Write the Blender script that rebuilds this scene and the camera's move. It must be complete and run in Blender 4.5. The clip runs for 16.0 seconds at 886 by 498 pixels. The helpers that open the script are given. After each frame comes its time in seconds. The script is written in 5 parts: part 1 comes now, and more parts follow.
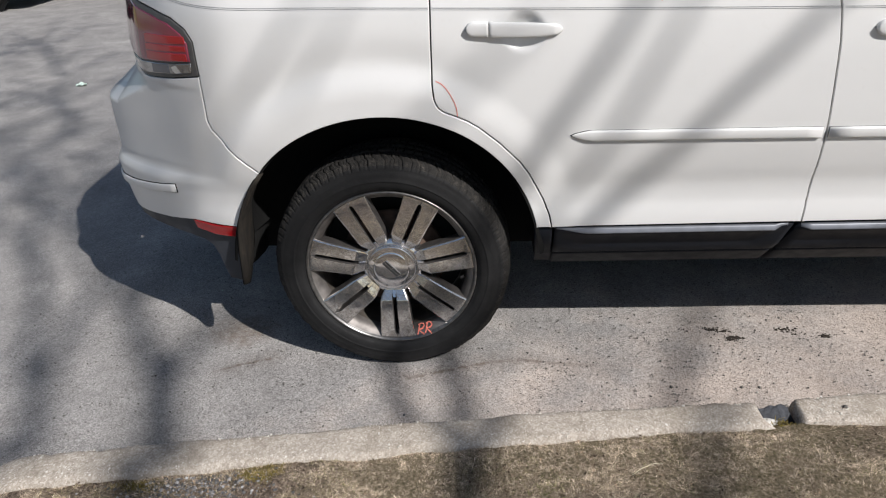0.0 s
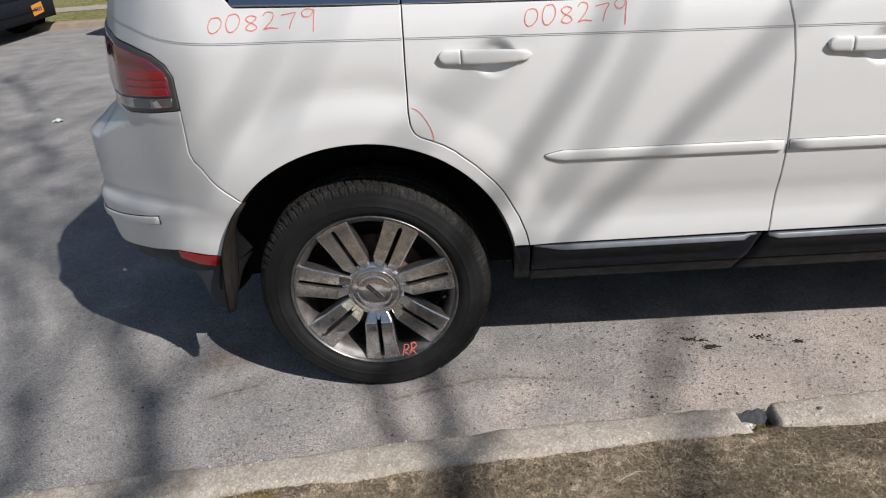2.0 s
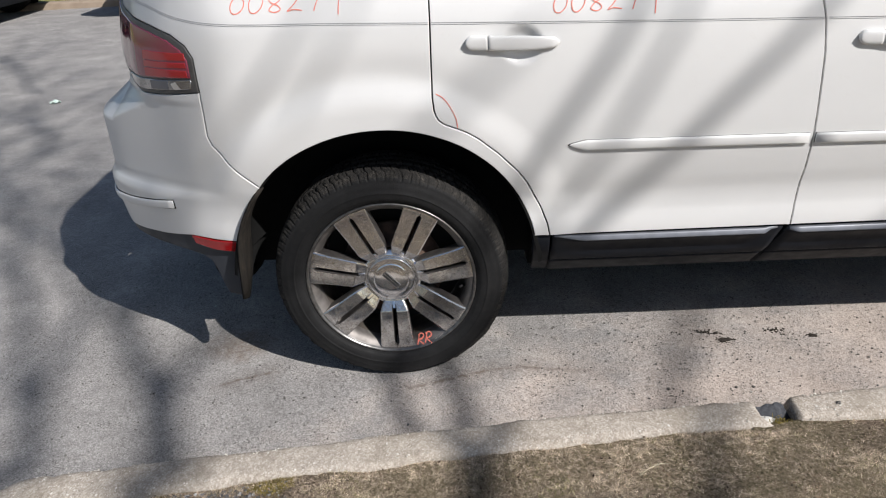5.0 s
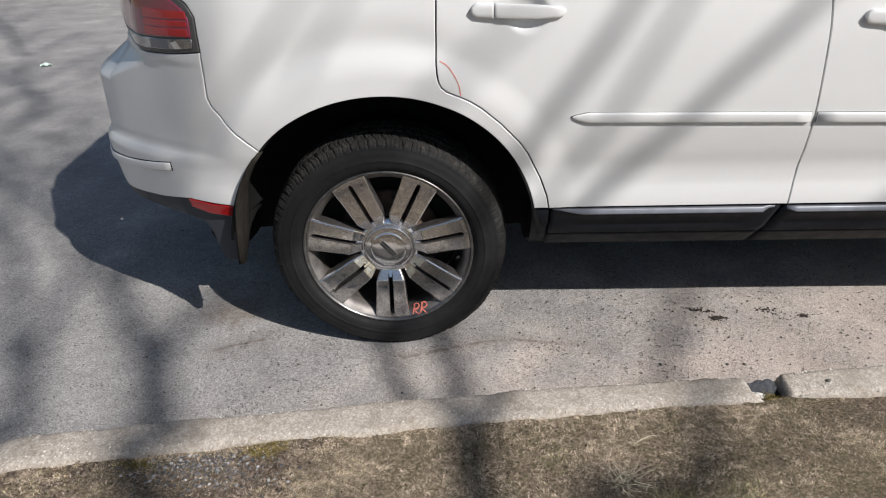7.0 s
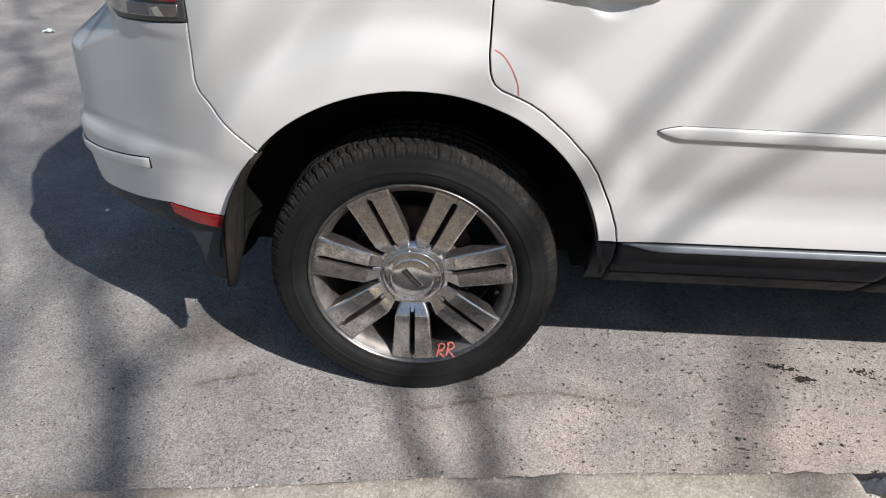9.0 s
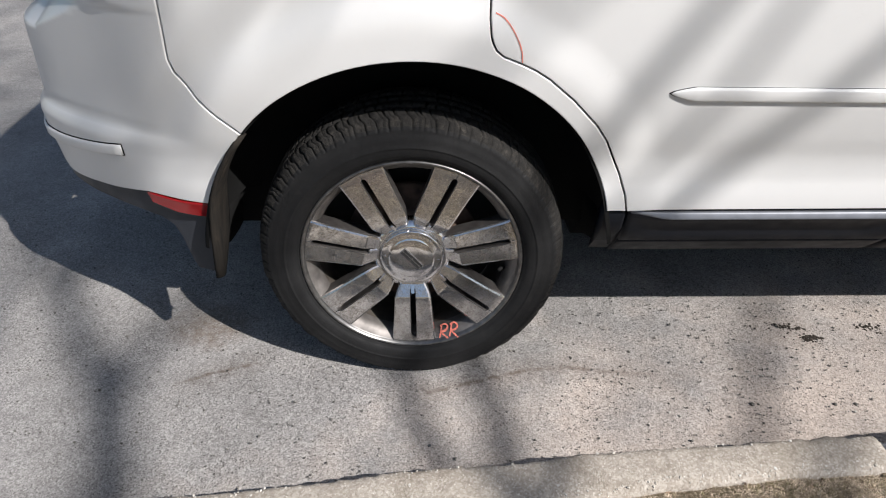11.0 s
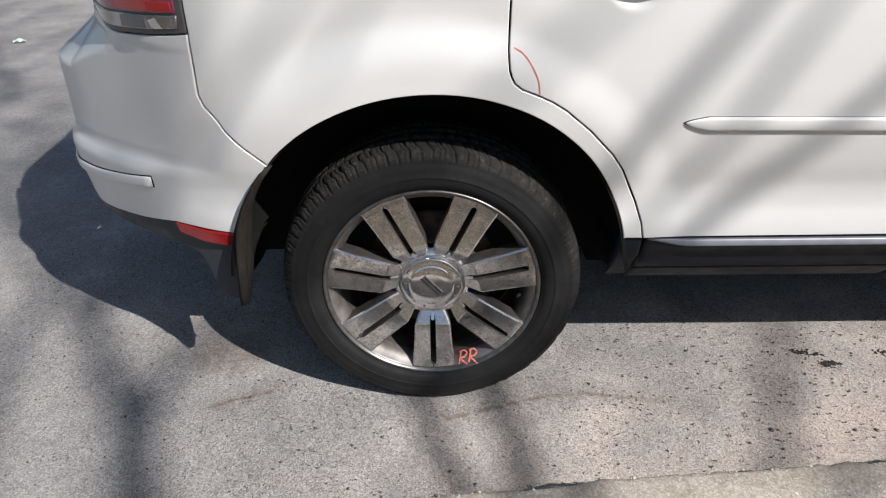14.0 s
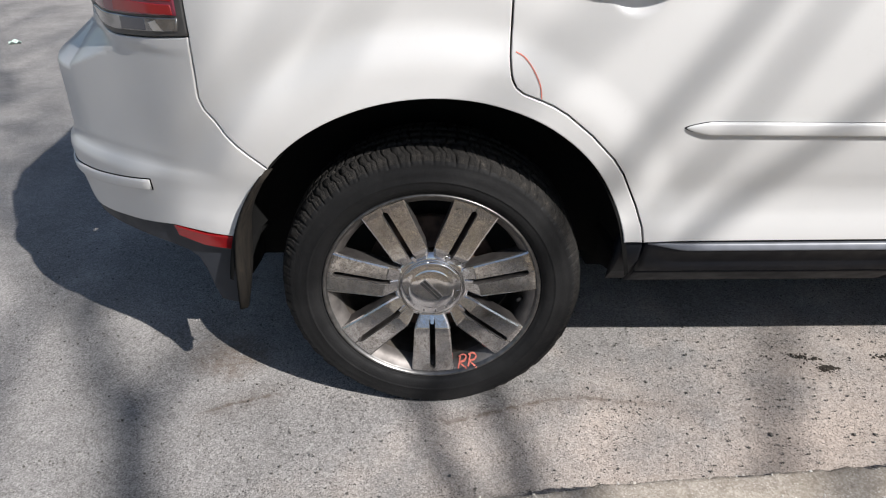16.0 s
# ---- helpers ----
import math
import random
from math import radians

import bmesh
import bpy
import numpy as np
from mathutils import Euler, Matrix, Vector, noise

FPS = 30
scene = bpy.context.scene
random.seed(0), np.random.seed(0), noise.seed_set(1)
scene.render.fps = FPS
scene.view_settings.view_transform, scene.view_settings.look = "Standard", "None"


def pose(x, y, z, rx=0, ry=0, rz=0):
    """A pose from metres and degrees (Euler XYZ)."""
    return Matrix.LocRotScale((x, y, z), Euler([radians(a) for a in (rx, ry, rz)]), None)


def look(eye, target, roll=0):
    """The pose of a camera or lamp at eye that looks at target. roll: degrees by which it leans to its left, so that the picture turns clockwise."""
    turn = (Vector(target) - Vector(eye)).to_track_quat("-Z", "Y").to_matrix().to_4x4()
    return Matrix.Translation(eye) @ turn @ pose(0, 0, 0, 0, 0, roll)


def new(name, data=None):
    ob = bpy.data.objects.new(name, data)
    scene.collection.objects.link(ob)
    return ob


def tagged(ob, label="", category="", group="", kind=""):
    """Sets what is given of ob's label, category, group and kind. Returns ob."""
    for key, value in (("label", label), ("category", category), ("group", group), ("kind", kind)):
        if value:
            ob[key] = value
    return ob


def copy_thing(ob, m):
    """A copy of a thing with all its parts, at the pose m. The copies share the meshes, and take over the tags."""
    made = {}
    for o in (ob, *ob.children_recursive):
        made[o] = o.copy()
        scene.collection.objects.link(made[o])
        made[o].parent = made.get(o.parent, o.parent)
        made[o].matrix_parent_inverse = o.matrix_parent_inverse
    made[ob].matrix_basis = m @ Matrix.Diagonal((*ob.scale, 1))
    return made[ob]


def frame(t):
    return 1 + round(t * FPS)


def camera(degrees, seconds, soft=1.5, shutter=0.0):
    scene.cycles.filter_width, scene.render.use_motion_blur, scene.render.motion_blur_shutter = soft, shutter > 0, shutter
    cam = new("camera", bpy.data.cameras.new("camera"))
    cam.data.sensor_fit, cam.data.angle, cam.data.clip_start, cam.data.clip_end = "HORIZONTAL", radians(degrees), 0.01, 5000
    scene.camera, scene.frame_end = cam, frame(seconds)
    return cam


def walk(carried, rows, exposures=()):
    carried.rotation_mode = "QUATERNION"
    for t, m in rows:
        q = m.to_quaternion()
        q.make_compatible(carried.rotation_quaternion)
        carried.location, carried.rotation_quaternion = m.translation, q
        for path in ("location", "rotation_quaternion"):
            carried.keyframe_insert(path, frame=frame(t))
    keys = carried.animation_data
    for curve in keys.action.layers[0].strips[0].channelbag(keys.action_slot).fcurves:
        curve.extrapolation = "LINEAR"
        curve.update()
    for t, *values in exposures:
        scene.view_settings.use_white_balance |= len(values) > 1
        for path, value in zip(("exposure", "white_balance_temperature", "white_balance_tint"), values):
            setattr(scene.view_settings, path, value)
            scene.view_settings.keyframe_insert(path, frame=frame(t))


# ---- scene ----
cam = camera(64.3, 16.0, soft=1.1)
PATH = [
    (0, (0.332, -1.908, 1.453), (0.18, -0.149, 0.514), -3.3),
    (0.5, (0.363, -1.9, 1.45), (0.159, -0.136, 0.528), -5.4),
    (1, (0.366, -1.907, 1.441), (0.184, -0.135, 0.532), -5.5),
    (1.5, (0.349, -1.925, 1.469), (0.188, -0.133, 0.594), -4.8),
    (2, (0.337, -1.954, 1.471), (0.239, -0.163, 0.586), -4.6),
    (2.5, (0.337, -1.963, 1.48), (0.282, -0.182, 0.571), -4.4),
    (3, (0.286, -1.95, 1.44), (0.229, -0.219, 0.44), -3.2),
    (3.5, (0.259, -1.939, 1.422), (0.235, -0.221, 0.399), -2.2),
    (4, (0.244, -1.95, 1.447), (0.164, -0.169, 0.542), -3.1),
    (4.2, (0.267, -1.943, 1.463), (0.17, -0.156, 0.569), -3.7),
    (6.3, (0.214, -1.935, 1.467), (0.184, -0.179, 0.511), -2.5),
    (6.5, (0.219, -1.945, 1.458), (0.178, -0.184, 0.511), -2.6),
    (7, (0.221, -1.949, 1.44), (0.178, -0.199, 0.474), -1.4),
    (7.5, (0.242, -1.804, 1.412), (0.082, -0.082, 0.407), -2.2),
    (8, (0.26, -1.676, 1.387), (-0.061, 0.012, 0.365), -3.3),
    (8.5, (0.221, -1.596, 1.356), (0.032, 0.112, 0.333), -0.5),
    (8.7, (0.182, -1.565, 1.337), (0.079, 0.169, 0.347), 1.6),
    (11, (0.069, -1.423, 1.325), (0.078, 0.252, 0.232), -0.1),
    (11.5, (0.054, -1.444, 1.33), (0.049, 0.249, 0.265), -0.7),
    (12, (0.044, -1.45, 1.336), (0.044, 0.253, 0.288), -0.8),
    (12.5, (0.048, -1.45, 1.339), (0.04, 0.255, 0.293), -1.0),
    (13, (0.053, -1.452, 1.337), (0.039, 0.254, 0.292), -1.3),
    (13.5, (0.058, -1.455, 1.344), (0.041, 0.265, 0.322), -1.4),
    (14, (0.052, -1.454, 1.341), (0.026, 0.264, 0.317), -1.0),
    (14.5, (0.049, -1.444, 1.344), (0.028, 0.272, 0.317), -1.0),
    (15, (0.048, -1.437, 1.338), (0.023, 0.277, 0.307), -0.8),
    (15.5, (0.043, -1.435, 1.334), (0.001, 0.28, 0.306), -1.2),
    (16, (0.04, -1.449, 1.342), (0.028, 0.273, 0.324), -0.6),
]
EXPOSURES = [(0.0, 0.03), (1.0, 0.02), (1.5, -0.04), (2.0, -0.10), (2.5, -0.15), (3.0, -0.01), (4.0, 0.14), (6.5, -0.02), (7.0, 0.04), (8.5, 0.12), (11.0, 0.22), (12.5, 0.19), (16.0, 0.20)]
walk(cam, [(t, look(eye, target, roll)) for t, eye, target, roll in PATH], EXPOSURES)

# ---- world, sun, exposure ----
SUN = Vector((0.845, -0.76, 1.0)).normalized()          # towards the sun
world = bpy.data.worlds.new("sky")
scene.world = world
world.use_nodes = True
wn = world.node_tree
sky = wn.nodes.new("ShaderNodeTexSky")
sky.sky_type = "NISHITA"
sky.sun_disc = False
sky.sun_elevation = math.asin(SUN.z)
sky.sun_rotation = math.atan2(SUN.x, SUN.y)
wn.links.new(sky.outputs[0], wn.nodes["Background"].inputs[0])
wn.nodes["Background"].inputs[1].default_value = 0.068
sun_data = bpy.data.lights.new("sun", "SUN")
sun_data.energy, sun_data.angle, sun_data.color = 4.95, radians(0.53), (1.0, 0.965, 0.935)
sun = new("sun", sun_data)
sun.matrix_world = look(SUN * 30, (0, 0, 0))

# ---- materials ----


class Nodes:
    """A small helper round one node material."""

    def __init__(self, name):
        self.mat = bpy.data.materials.new(name)
        self.mat.use_nodes = True
        self.tree = self.mat.node_tree
        self.bsdf = self.tree.nodes["Principled BSDF"]
        self.coord = self.tree.nodes.new("ShaderNodeTexCoord").outputs["Object"]

    def put(self, socket, value):
        if hasattr(value, "links"):
            self.tree.links.new(value, socket)
        elif value is not None:
            socket.default_value = value

    def set(self, **kw):
        for key, value in kw.items():
            self.put(self.bsdf.inputs[key.replace("_", " ")], value)
        return self

    def noise(self, scale, detail=4.0, rough=0.55, stretch=None, which="Fac"):
        n = self.tree.nodes.new("ShaderNodeTexNoise")
        n.inputs["Scale"].default_value, n.inputs["Detail"].default_value, n.inputs["Roughness"].default_value = scale, detail, rough
        self.put(n.inputs["Vector"], self.mapped(stretch))
        return n.outputs[which]

    def mapped(self, stretch):
        if not stretch:
            return self.coord
        m = self.tree.nodes.new("ShaderNodeMapping")
        m.inputs["Scale"].default_value = stretch
        self.put(m.inputs["Vector"], self.coord)
        return m.outputs[0]

    def cells(self, scale, which="Distance", feature="F1", stretch=None):
        n = self.tree.nodes.new("ShaderNodeTexVoronoi")
        n.feature = feature
        n.inputs["Scale"].default_value = scale
        self.put(n.inputs["Vector"], self.mapped(stretch))
        return n.outputs[which]

    def ramp(self, fac, *stops):
        n = self.tree.nodes.new("ShaderNodeValToRGB")
        r = n.color_ramp
        while len(r.elements) < len(stops):
            r.elements.new(0.5)
        for e, (at, c) in zip(r.elements, stops):
            e.position = at
            e.color = (*c, 1) if isinstance(c, tuple) else (c, c, c, 1)
        self.put(n.inputs[0], fac)
        return n.outputs[0]

    def mix(self, fac, a, b, blend="MIX"):
        n = self.tree.nodes.new("ShaderNodeMix")
        n.data_type, n.blend_type = "RGBA", blend
        for i, v in ((0, fac), (6, a), (7, b)):
            if isinstance(v, tuple) and len(v) == 3:
                v = (*v, 1)
            self.put(n.inputs[i], v)
        return n.outputs[2]

    def math(self, op, a, b=0.0):
        n = self.tree.nodes.new("ShaderNodeMath")
        n.operation = op
        self.put(n.inputs[0], a)
        self.put(n.inputs[1], b)
        return n.outputs[0]

    def island(self):
        return self.tree.nodes.new("ShaderNodeNewGeometry").outputs["Random Per Island"]

    def bump(self, height, strength, distance):
        n = self.tree.nodes.new("ShaderNodeBump")
        n.inputs["Strength"].default_value, n.inputs["Distance"].default_value = strength, distance
        self.put(n.inputs["Height"], height)
        self.put(self.bsdf.inputs["Normal"], n.outputs[0])
        return self


def make_asphalt():
    m = Nodes("asphalt")
    xyz = m.tree.nodes.new("ShaderNodeSeparateXYZ")
    m.put(xyz.inputs[0], m.coord)
    px, py = xyz.outputs[0], xyz.outputs[1]
    big = m.ramp(m.noise(0.9, 5, 0.6), (0.3, (0.266, 0.250, 0.237)), (0.7, (0.361, 0.340, 0.323)))
    blotch = m.ramp(m.noise(3.4, 6, 0.62), (0.34, (0.205, 0.195, 0.187)), (0.52, (0.312, 0.297, 0.284)), (0.70, (0.46, 0.436, 0.414)))
    mid = m.mix(0.66, big, blotch)
    mid = m.mix(0.22, mid, m.ramp(m.noise(24, 5, 0.7), (0.3, 0.19), (0.7, 0.42)))
    stone = m.cells(250, "Color")
    grain = m.mix(0.60, mid, m.mix(1.0, mid, m.ramp(stone, (0.1, 0.48), (0.9, 1.58)), "MULTIPLY"))
    sand = m.ramp(m.noise(230, 4, 0.75), (0.36, 0.45), (0.64, 1.55))
    grain = m.mix(0.50, grain, m.mix(1.0, grain, sand, "MULTIPLY"))
    pits = m.ramp(m.noise(250, 2, 0.55), (0.615, 0.0), (0.645, 1.0))
    patch = m.ramp(m.noise(6, 3), (0.36, 0.35), (0.58, 1.0))
    holes = m.math("MULTIPLY", pits, patch)
    col = m.mix(holes, grain, (0.058, 0.050, 0.045))
    chips = m.ramp(m.cells(120), (0.06, 1.0), (0.18, 0.0))
    rare = m.ramp(m.noise(40, 1), (0.56, 0.0), (0.60, 1.0))
    col = m.mix(m.math("MULTIPLY", chips, rare), col, (0.62, 0.60, 0.57))
    # pale tan dust swept to the gutter and towards the car's front
    drift = m.math("ADD", m.math("MULTIPLY", px, 0.30), m.math("MULTIPLY", py, -0.55))
    drift = m.math("ADD", drift, m.math("MULTIPLY", m.math("SUBTRACT", m.noise(3.2, 5, 0.65), 0.5), 1.2))
    dust = m.ramp(drift, (-0.02, 0.0), (0.50, 0.62))
    dusty = m.mix(1.0, m.mix(0.42, grain, (0.30, 0.27, 0.24)), (1.82, 1.61, 1.46), "MULTIPLY")
    dusty = m.mix(m.math("MULTIPLY", holes, 0.95), dusty, (0.07, 0.058, 0.050))
    col = m.mix(dust, col, dusty)
    # a washed line of brown dirt, crooked, beside the wheel
    along = m.ramp(m.math("MULTIPLY", m.math("ADD", px, 0.7), 0.55), (0.035, 0.155), (0.072, 0.187), (0.139, 0.235), (0.30, 0.19), (0.41, 0.12), (0.50, 0.174), (0.563, 0.206), (0.622, 0.208), (0.69, 0.190), (0.85, 0.171), (0.95, 0.15))
    ragged = m.math("MULTIPLY", m.math("SUBTRACT", m.noise(21, 4, 0.7), 0.5), 0.030)
    off = m.math("SUBTRACT", m.math("ADD", py, 0.2), m.math("ADD", along, ragged))
    line = m.ramp(m.math("ABSOLUTE", off), (0.002, 1.0), (0.017, 0.0))
    halo = m.ramp(m.math("ABSOLUTE", off), (0.0, 0.45), (0.075, 0.0))
    reach = m.ramp(m.math("MULTIPLY", m.math("ADD", px, 0.8), 0.5), (0.07, 0.0), (0.11, 1.0), (0.175, 0.9), (0.20, 0.12), (0.38, 0.15), (0.43, 1.0), (0.60, 0.9), (0.84, 0.0))
    broken = m.ramp(m.noise(40, 5, 0.7), (0.36, 0.25), (0.58, 1.0))
    stain = m.math("MULTIPLY", m.math("MULTIPLY", m.math("MAXIMUM", line, halo), reach), m.math("MULTIPLY", broken, 0.85))
    col = m.mix(stain, col, (0.110, 0.078, 0.058))
    # brown earth dropped behind the wheel
    spot = m.math("ADD", m.math("POWER", m.math("MULTIPLY", m.math("ADD", px, 0.60), 7.0), 2.0), m.math("POWER", m.math("MULTIPLY", m.math("ADD", py, -0.20), 8.0), 2.0))
    spot = m.math("ADD", spot, m.math("MULTIPLY", m.math("SUBTRACT", m.noise(16, 5, 0.7), 0.5), 1.6))
    col = m.mix(m.math("MULTIPLY", m.ramp(spot, (0.1, 0.62), (1.0, 0.0)), broken), col, (0.16, 0.115, 0.082))
    h = m.mix(0.5, m.noise(260, 4, 0.75), m.mix(1.0, m.cells(250), holes, "SUBTRACT"))
    return m.set(Base_Color=col, Roughness=0.9, Specular_IOR_Level=0.25).bump(h, 0.55, 0.003).mat


def make_concrete():
    m = Nodes("kerb_concrete")
    base = m.ramp(m.noise(5, 6, 0.65), (0.3, (0.37, 0.326, 0.280)), (0.7, (0.52, 0.468, 0.410)))
    stones = m.ramp(m.cells(240, "Color"), (0.10, (0.17, 0.140, 0.115)), (0.5, (0.41, 0.362, 0.312)), (0.97, (0.82, 0.77, 0.70)))
    col = m.mix(0.50, base, stones)
    col = m.mix(0.30, col, m.ramp(m.noise(70, 6, 0.75), (0.34, (0.20, 0.165, 0.125)), (0.66, (0.58, 0.52, 0.44))))
    chips = m.math("MULTIPLY", m.ramp(m.cells(120), (0.10, 1.0), (0.24, 0.0)), m.ramp(m.noise(55, 2), (0.54, 0.0), (0.58, 1.0)))
    col = m.mix(chips, col, (0.78, 0.74, 0.67))
    dirt = m.ramp(m.noise(7, 6, 0.75), (0.50, 0.0), (0.70, 0.55))
    col = m.mix(dirt, col, (0.185, 0.150, 0.105))
    moss = m.ramp(m.noise(11, 5, 0.7), (0.62, 0.0), (0.76, 0.30))
    col = m.mix(moss, col, (0.16, 0.145, 0.075))
    h = m.mix(0.5, m.cells(330), m.noise(260, 5, 0.75))
    return m.set(Base_Color=col, Roughness=0.95, Specular_IOR_Level=0.2).bump(h, 0.7, 0.003).mat


def make_soil(name, green):
    m = Nodes(name)
    a = m.ramp(m.noise(5, 6, 0.65), (0.35, (0.15, 0.112, 0.086)), (0.65, (0.34, 0.26, 0.205)))
    b = m.ramp(m.noise(120, 6, 0.8), (0.38, (0.025, 0.018, 0.014)), (0.5, (0.19, 0.145, 0.112)), (0.64, (0.58, 0.46, 0.365)))
    col = m.mix(0.7, a, b)
    col = m.mix(m.ramp(m.noise(1.3, 4), (0.42, 0.0), (0.6, green)), col, (0.24, 0.25, 0.085))
    return m.set(Base_Color=col, Roughness=1.0, Specular_IOR_Level=0.1).bump(m.noise(110, 6, 0.75), 1.0, 0.02).mat


def make_far_lawn():
    """Spring lawn seen from across the street: straw, olive and green clumps."""
    m = Nodes("far_lawn")
    a = m.ramp(m.noise(1.6, 4), (0.38, (0.20, 0.20, 0.060)), (0.62, (0.34, 0.31, 0.13)))
    b = m.ramp(m.noise(16, 6, 0.8), (0.36, (0.07, 0.075, 0.022)), (0.5, (0.28, 0.27, 0.10)), (0.66, (0.62, 0.56, 0.36)))
    return m.set(Base_Color=m.mix(0.65, a, b), Roughness=1.0, Specular_IOR_Level=0.1).bump(m.noise(22, 6, 0.75), 1.0, 0.05).mat


def make_blades(name, stops):
    m = Nodes(name)
    col = m.ramp(m.island(), *stops)
    patch = m.mix(0.5, m.ramp(m.noise(7, 4), (0.38, 0.65), (0.62, 1.55)), m.ramp(m.noise(45, 4, 0.65), (0.40, 0.40), (0.60, 1.95)))
    col = m.mix(1.0, col, patch, "MULTIPLY")
    return m.set(Base_Color=col, Roughness=0.85, Specular_IOR_Level=0.2).mat


def make_stone(name, stops, scale=90):
    m = Nodes(name)
    col = m.mix(0.4, m.ramp(m.island(), *stops), m.ramp(m.noise(scale, 4), (0.3, stops[0][1]), (0.7, stops[-1][1])))
    return m.set(Base_Color=col, Roughness=0.85, Specular_IOR_Level=0.3).bump(m.noise(scale * 2, 5, 0.7), 0.5, 0.004).mat


def make_paint():
    m = Nodes("white_paint")
    dust = m.ramp(m.noise(2.3, 5, 0.6), (0.35, (0.685, 0.682, 0.675)), (0.7, (0.72, 0.716, 0.706)))
    grime = m.ramp(m.noise(45, 4, 0.7), (0.60, 0.0), (0.85, 0.10))
    col = m.mix(grime, dust, (0.45, 0.40, 0.33))
    rough = m.ramp(m.noise(7, 4), (0.3, 0.32), (0.7, 0.42))
    return m.set(Base_Color=col, Roughness=rough, Specular_IOR_Level=0.4, Coat_Weight=0.45, Coat_Roughness=0.09).mat


def make_plastic(name, colour, rough, dust=0.25, dusty=(0.20, 0.18, 0.155), scale=8, gloss=0.4):
    m = Nodes(name)
    col = m.mix(m.ramp(m.noise(scale, 6, 0.65), (0.40, 0.0), (0.75, dust)), colour, dusty)
    r = m.ramp(m.noise(scale * 3, 4), (0.3, rough - 0.06), (0.7, min(1.0, rough + 0.1)))
    return m.set(Base_Color=col, Roughness=r, Specular_IOR_Level=gloss).bump(m.noise(700, 2), 0.12, 0.0006).mat


def make_chrome(name, colour, spread, rough0):
    """Bright metal with fine pitting and a thin grey film."""
    m = Nodes(name)
    pits = m.ramp(m.noise(210, 5, 0.75), (0.50, 0.0), (0.62, 1.0))
    film = m.ramp(m.noise(34, 6, 0.7), (0.40, 0.05), (0.62, 0.80))
    dirt = m.math("MULTIPLY", m.math("ADD", m.math("MULTIPLY", pits, 0.8), film), spread)
    col = m.mix(dirt, colour, (0.31, 0.285, 0.255))
    metal = m.ramp(dirt, (0.0, 1.0), (1.0, 0.80))
    rough = m.ramp(dirt, (0.05, rough0), (1.0, 0.24))
    return m.set(Base_Color=col, Metallic=metal, Roughness=rough).bump(m.noise(48, 5, 0.65), 0.09, 0.002).mat


def make_rubber():
    m = Nodes("tyre_rubber")
    col = m.ramp(m.noise(16, 5, 0.65), (0.3, (0.010, 0.010, 0.0105)), (0.7, (0.017, 0.017, 0.0175)))
    col = m.mix(m.ramp(m.noise(70, 5, 0.7), (0.55, 0.0), (0.85, 0.30)), col, (0.050, 0.047, 0.044))
    return m.set(Base_Color=col, Roughness=m.ramp(m.noise(25, 3), (0.3, 0.62), (0.7, 0.85)), Specular_IOR_Level=0.25).bump(m.noise(170, 5, 0.7), 0.5, 0.002).mat


def make_tread():
    m = Nodes("dusty_tread")
    col = m.ramp(m.noise(60, 6, 0.75), (0.3, (0.012, 0.012, 0.012)), (0.55, (0.030, 0.028, 0.026)), (0.75, (0.085, 0.076, 0.066)))
    return m.set(Base_Color=col, Roughness=0.85, Specular_IOR_Level=0.25).bump(m.noise(230, 5, 0.75), 0.9, 0.004).mat


def make_flap():
    """Old rubber streaked downwards with dried mud."""
    m = Nodes("dirty_flap")
    streak = m.ramp(m.noise(60, 5, 0.7, (1, 1, 0.10)), (0.36, 0.0), (0.68, 0.85))
    col = m.mix(streak, (0.009, 0.0085, 0.008), (0.034, 0.028, 0.022))
    col = m.mix(m.ramp(m.noise(18, 5, 0.7), (0.55, 0.0), (0.75, 0.6)), col, (0.050, 0.038, 0.028))
    return m.set(Base_Color=col, Roughness=0.85, Specular_IOR_Level=0.2).bump(m.noise(90, 4, 0.7, (1, 1, 0.2)), 0.4, 0.002).mat


def make_lens(name, colour, rough=0.08, amount=0.0):
    m = Nodes(name)
    col = m.mix(m.ramp(m.noise(9, 3), (0.35, 0.0), (0.7, 0.35)), colour, tuple(c * 0.6 for c in colour))
    return m.set(Base_Color=col, Roughness=rough, Coat_Weight=0.6, Coat_Roughness=0.05, Transmission_Weight=amount).mat


def make_facets():
    """A clear lamp window over a bright faceted mirror."""
    m = Nodes("clear_lens")
    block = m.cells(30, "Color", stretch=(1, 1, 1.6))
    return m.set(Base_Color=m.ramp(block, (0.1, 0.14), (0.6, 0.30), (0.9, 0.66)), Metallic=0.7, Roughness=m.ramp(block, (0.2, 0.08), (0.8, 0.28)), Coat_Weight=0.7, Coat_Roughness=0.04).bump(block, 0.25, 0.004).mat


def make_plain(name, colour, rough, metal=0.0, spread=0.12, scale=30):
    m = Nodes(name)
    lo, hi = tuple(c * (1 - spread) for c in colour), tuple(min(1, c * (1 + spread)) for c in colour)
    return m.set(Base_Color=m.ramp(m.noise(scale, 4), (0.3, lo), (0.7, hi)), Roughness=rough, Metallic=metal).mat


def make_glass():
    m = Nodes("tinted_glass")
    return m.set(Base_Color=(0.10, 0.12, 0.12, 1), Roughness=0.02, Transmission_Weight=0.85, IOR=1.45).mat


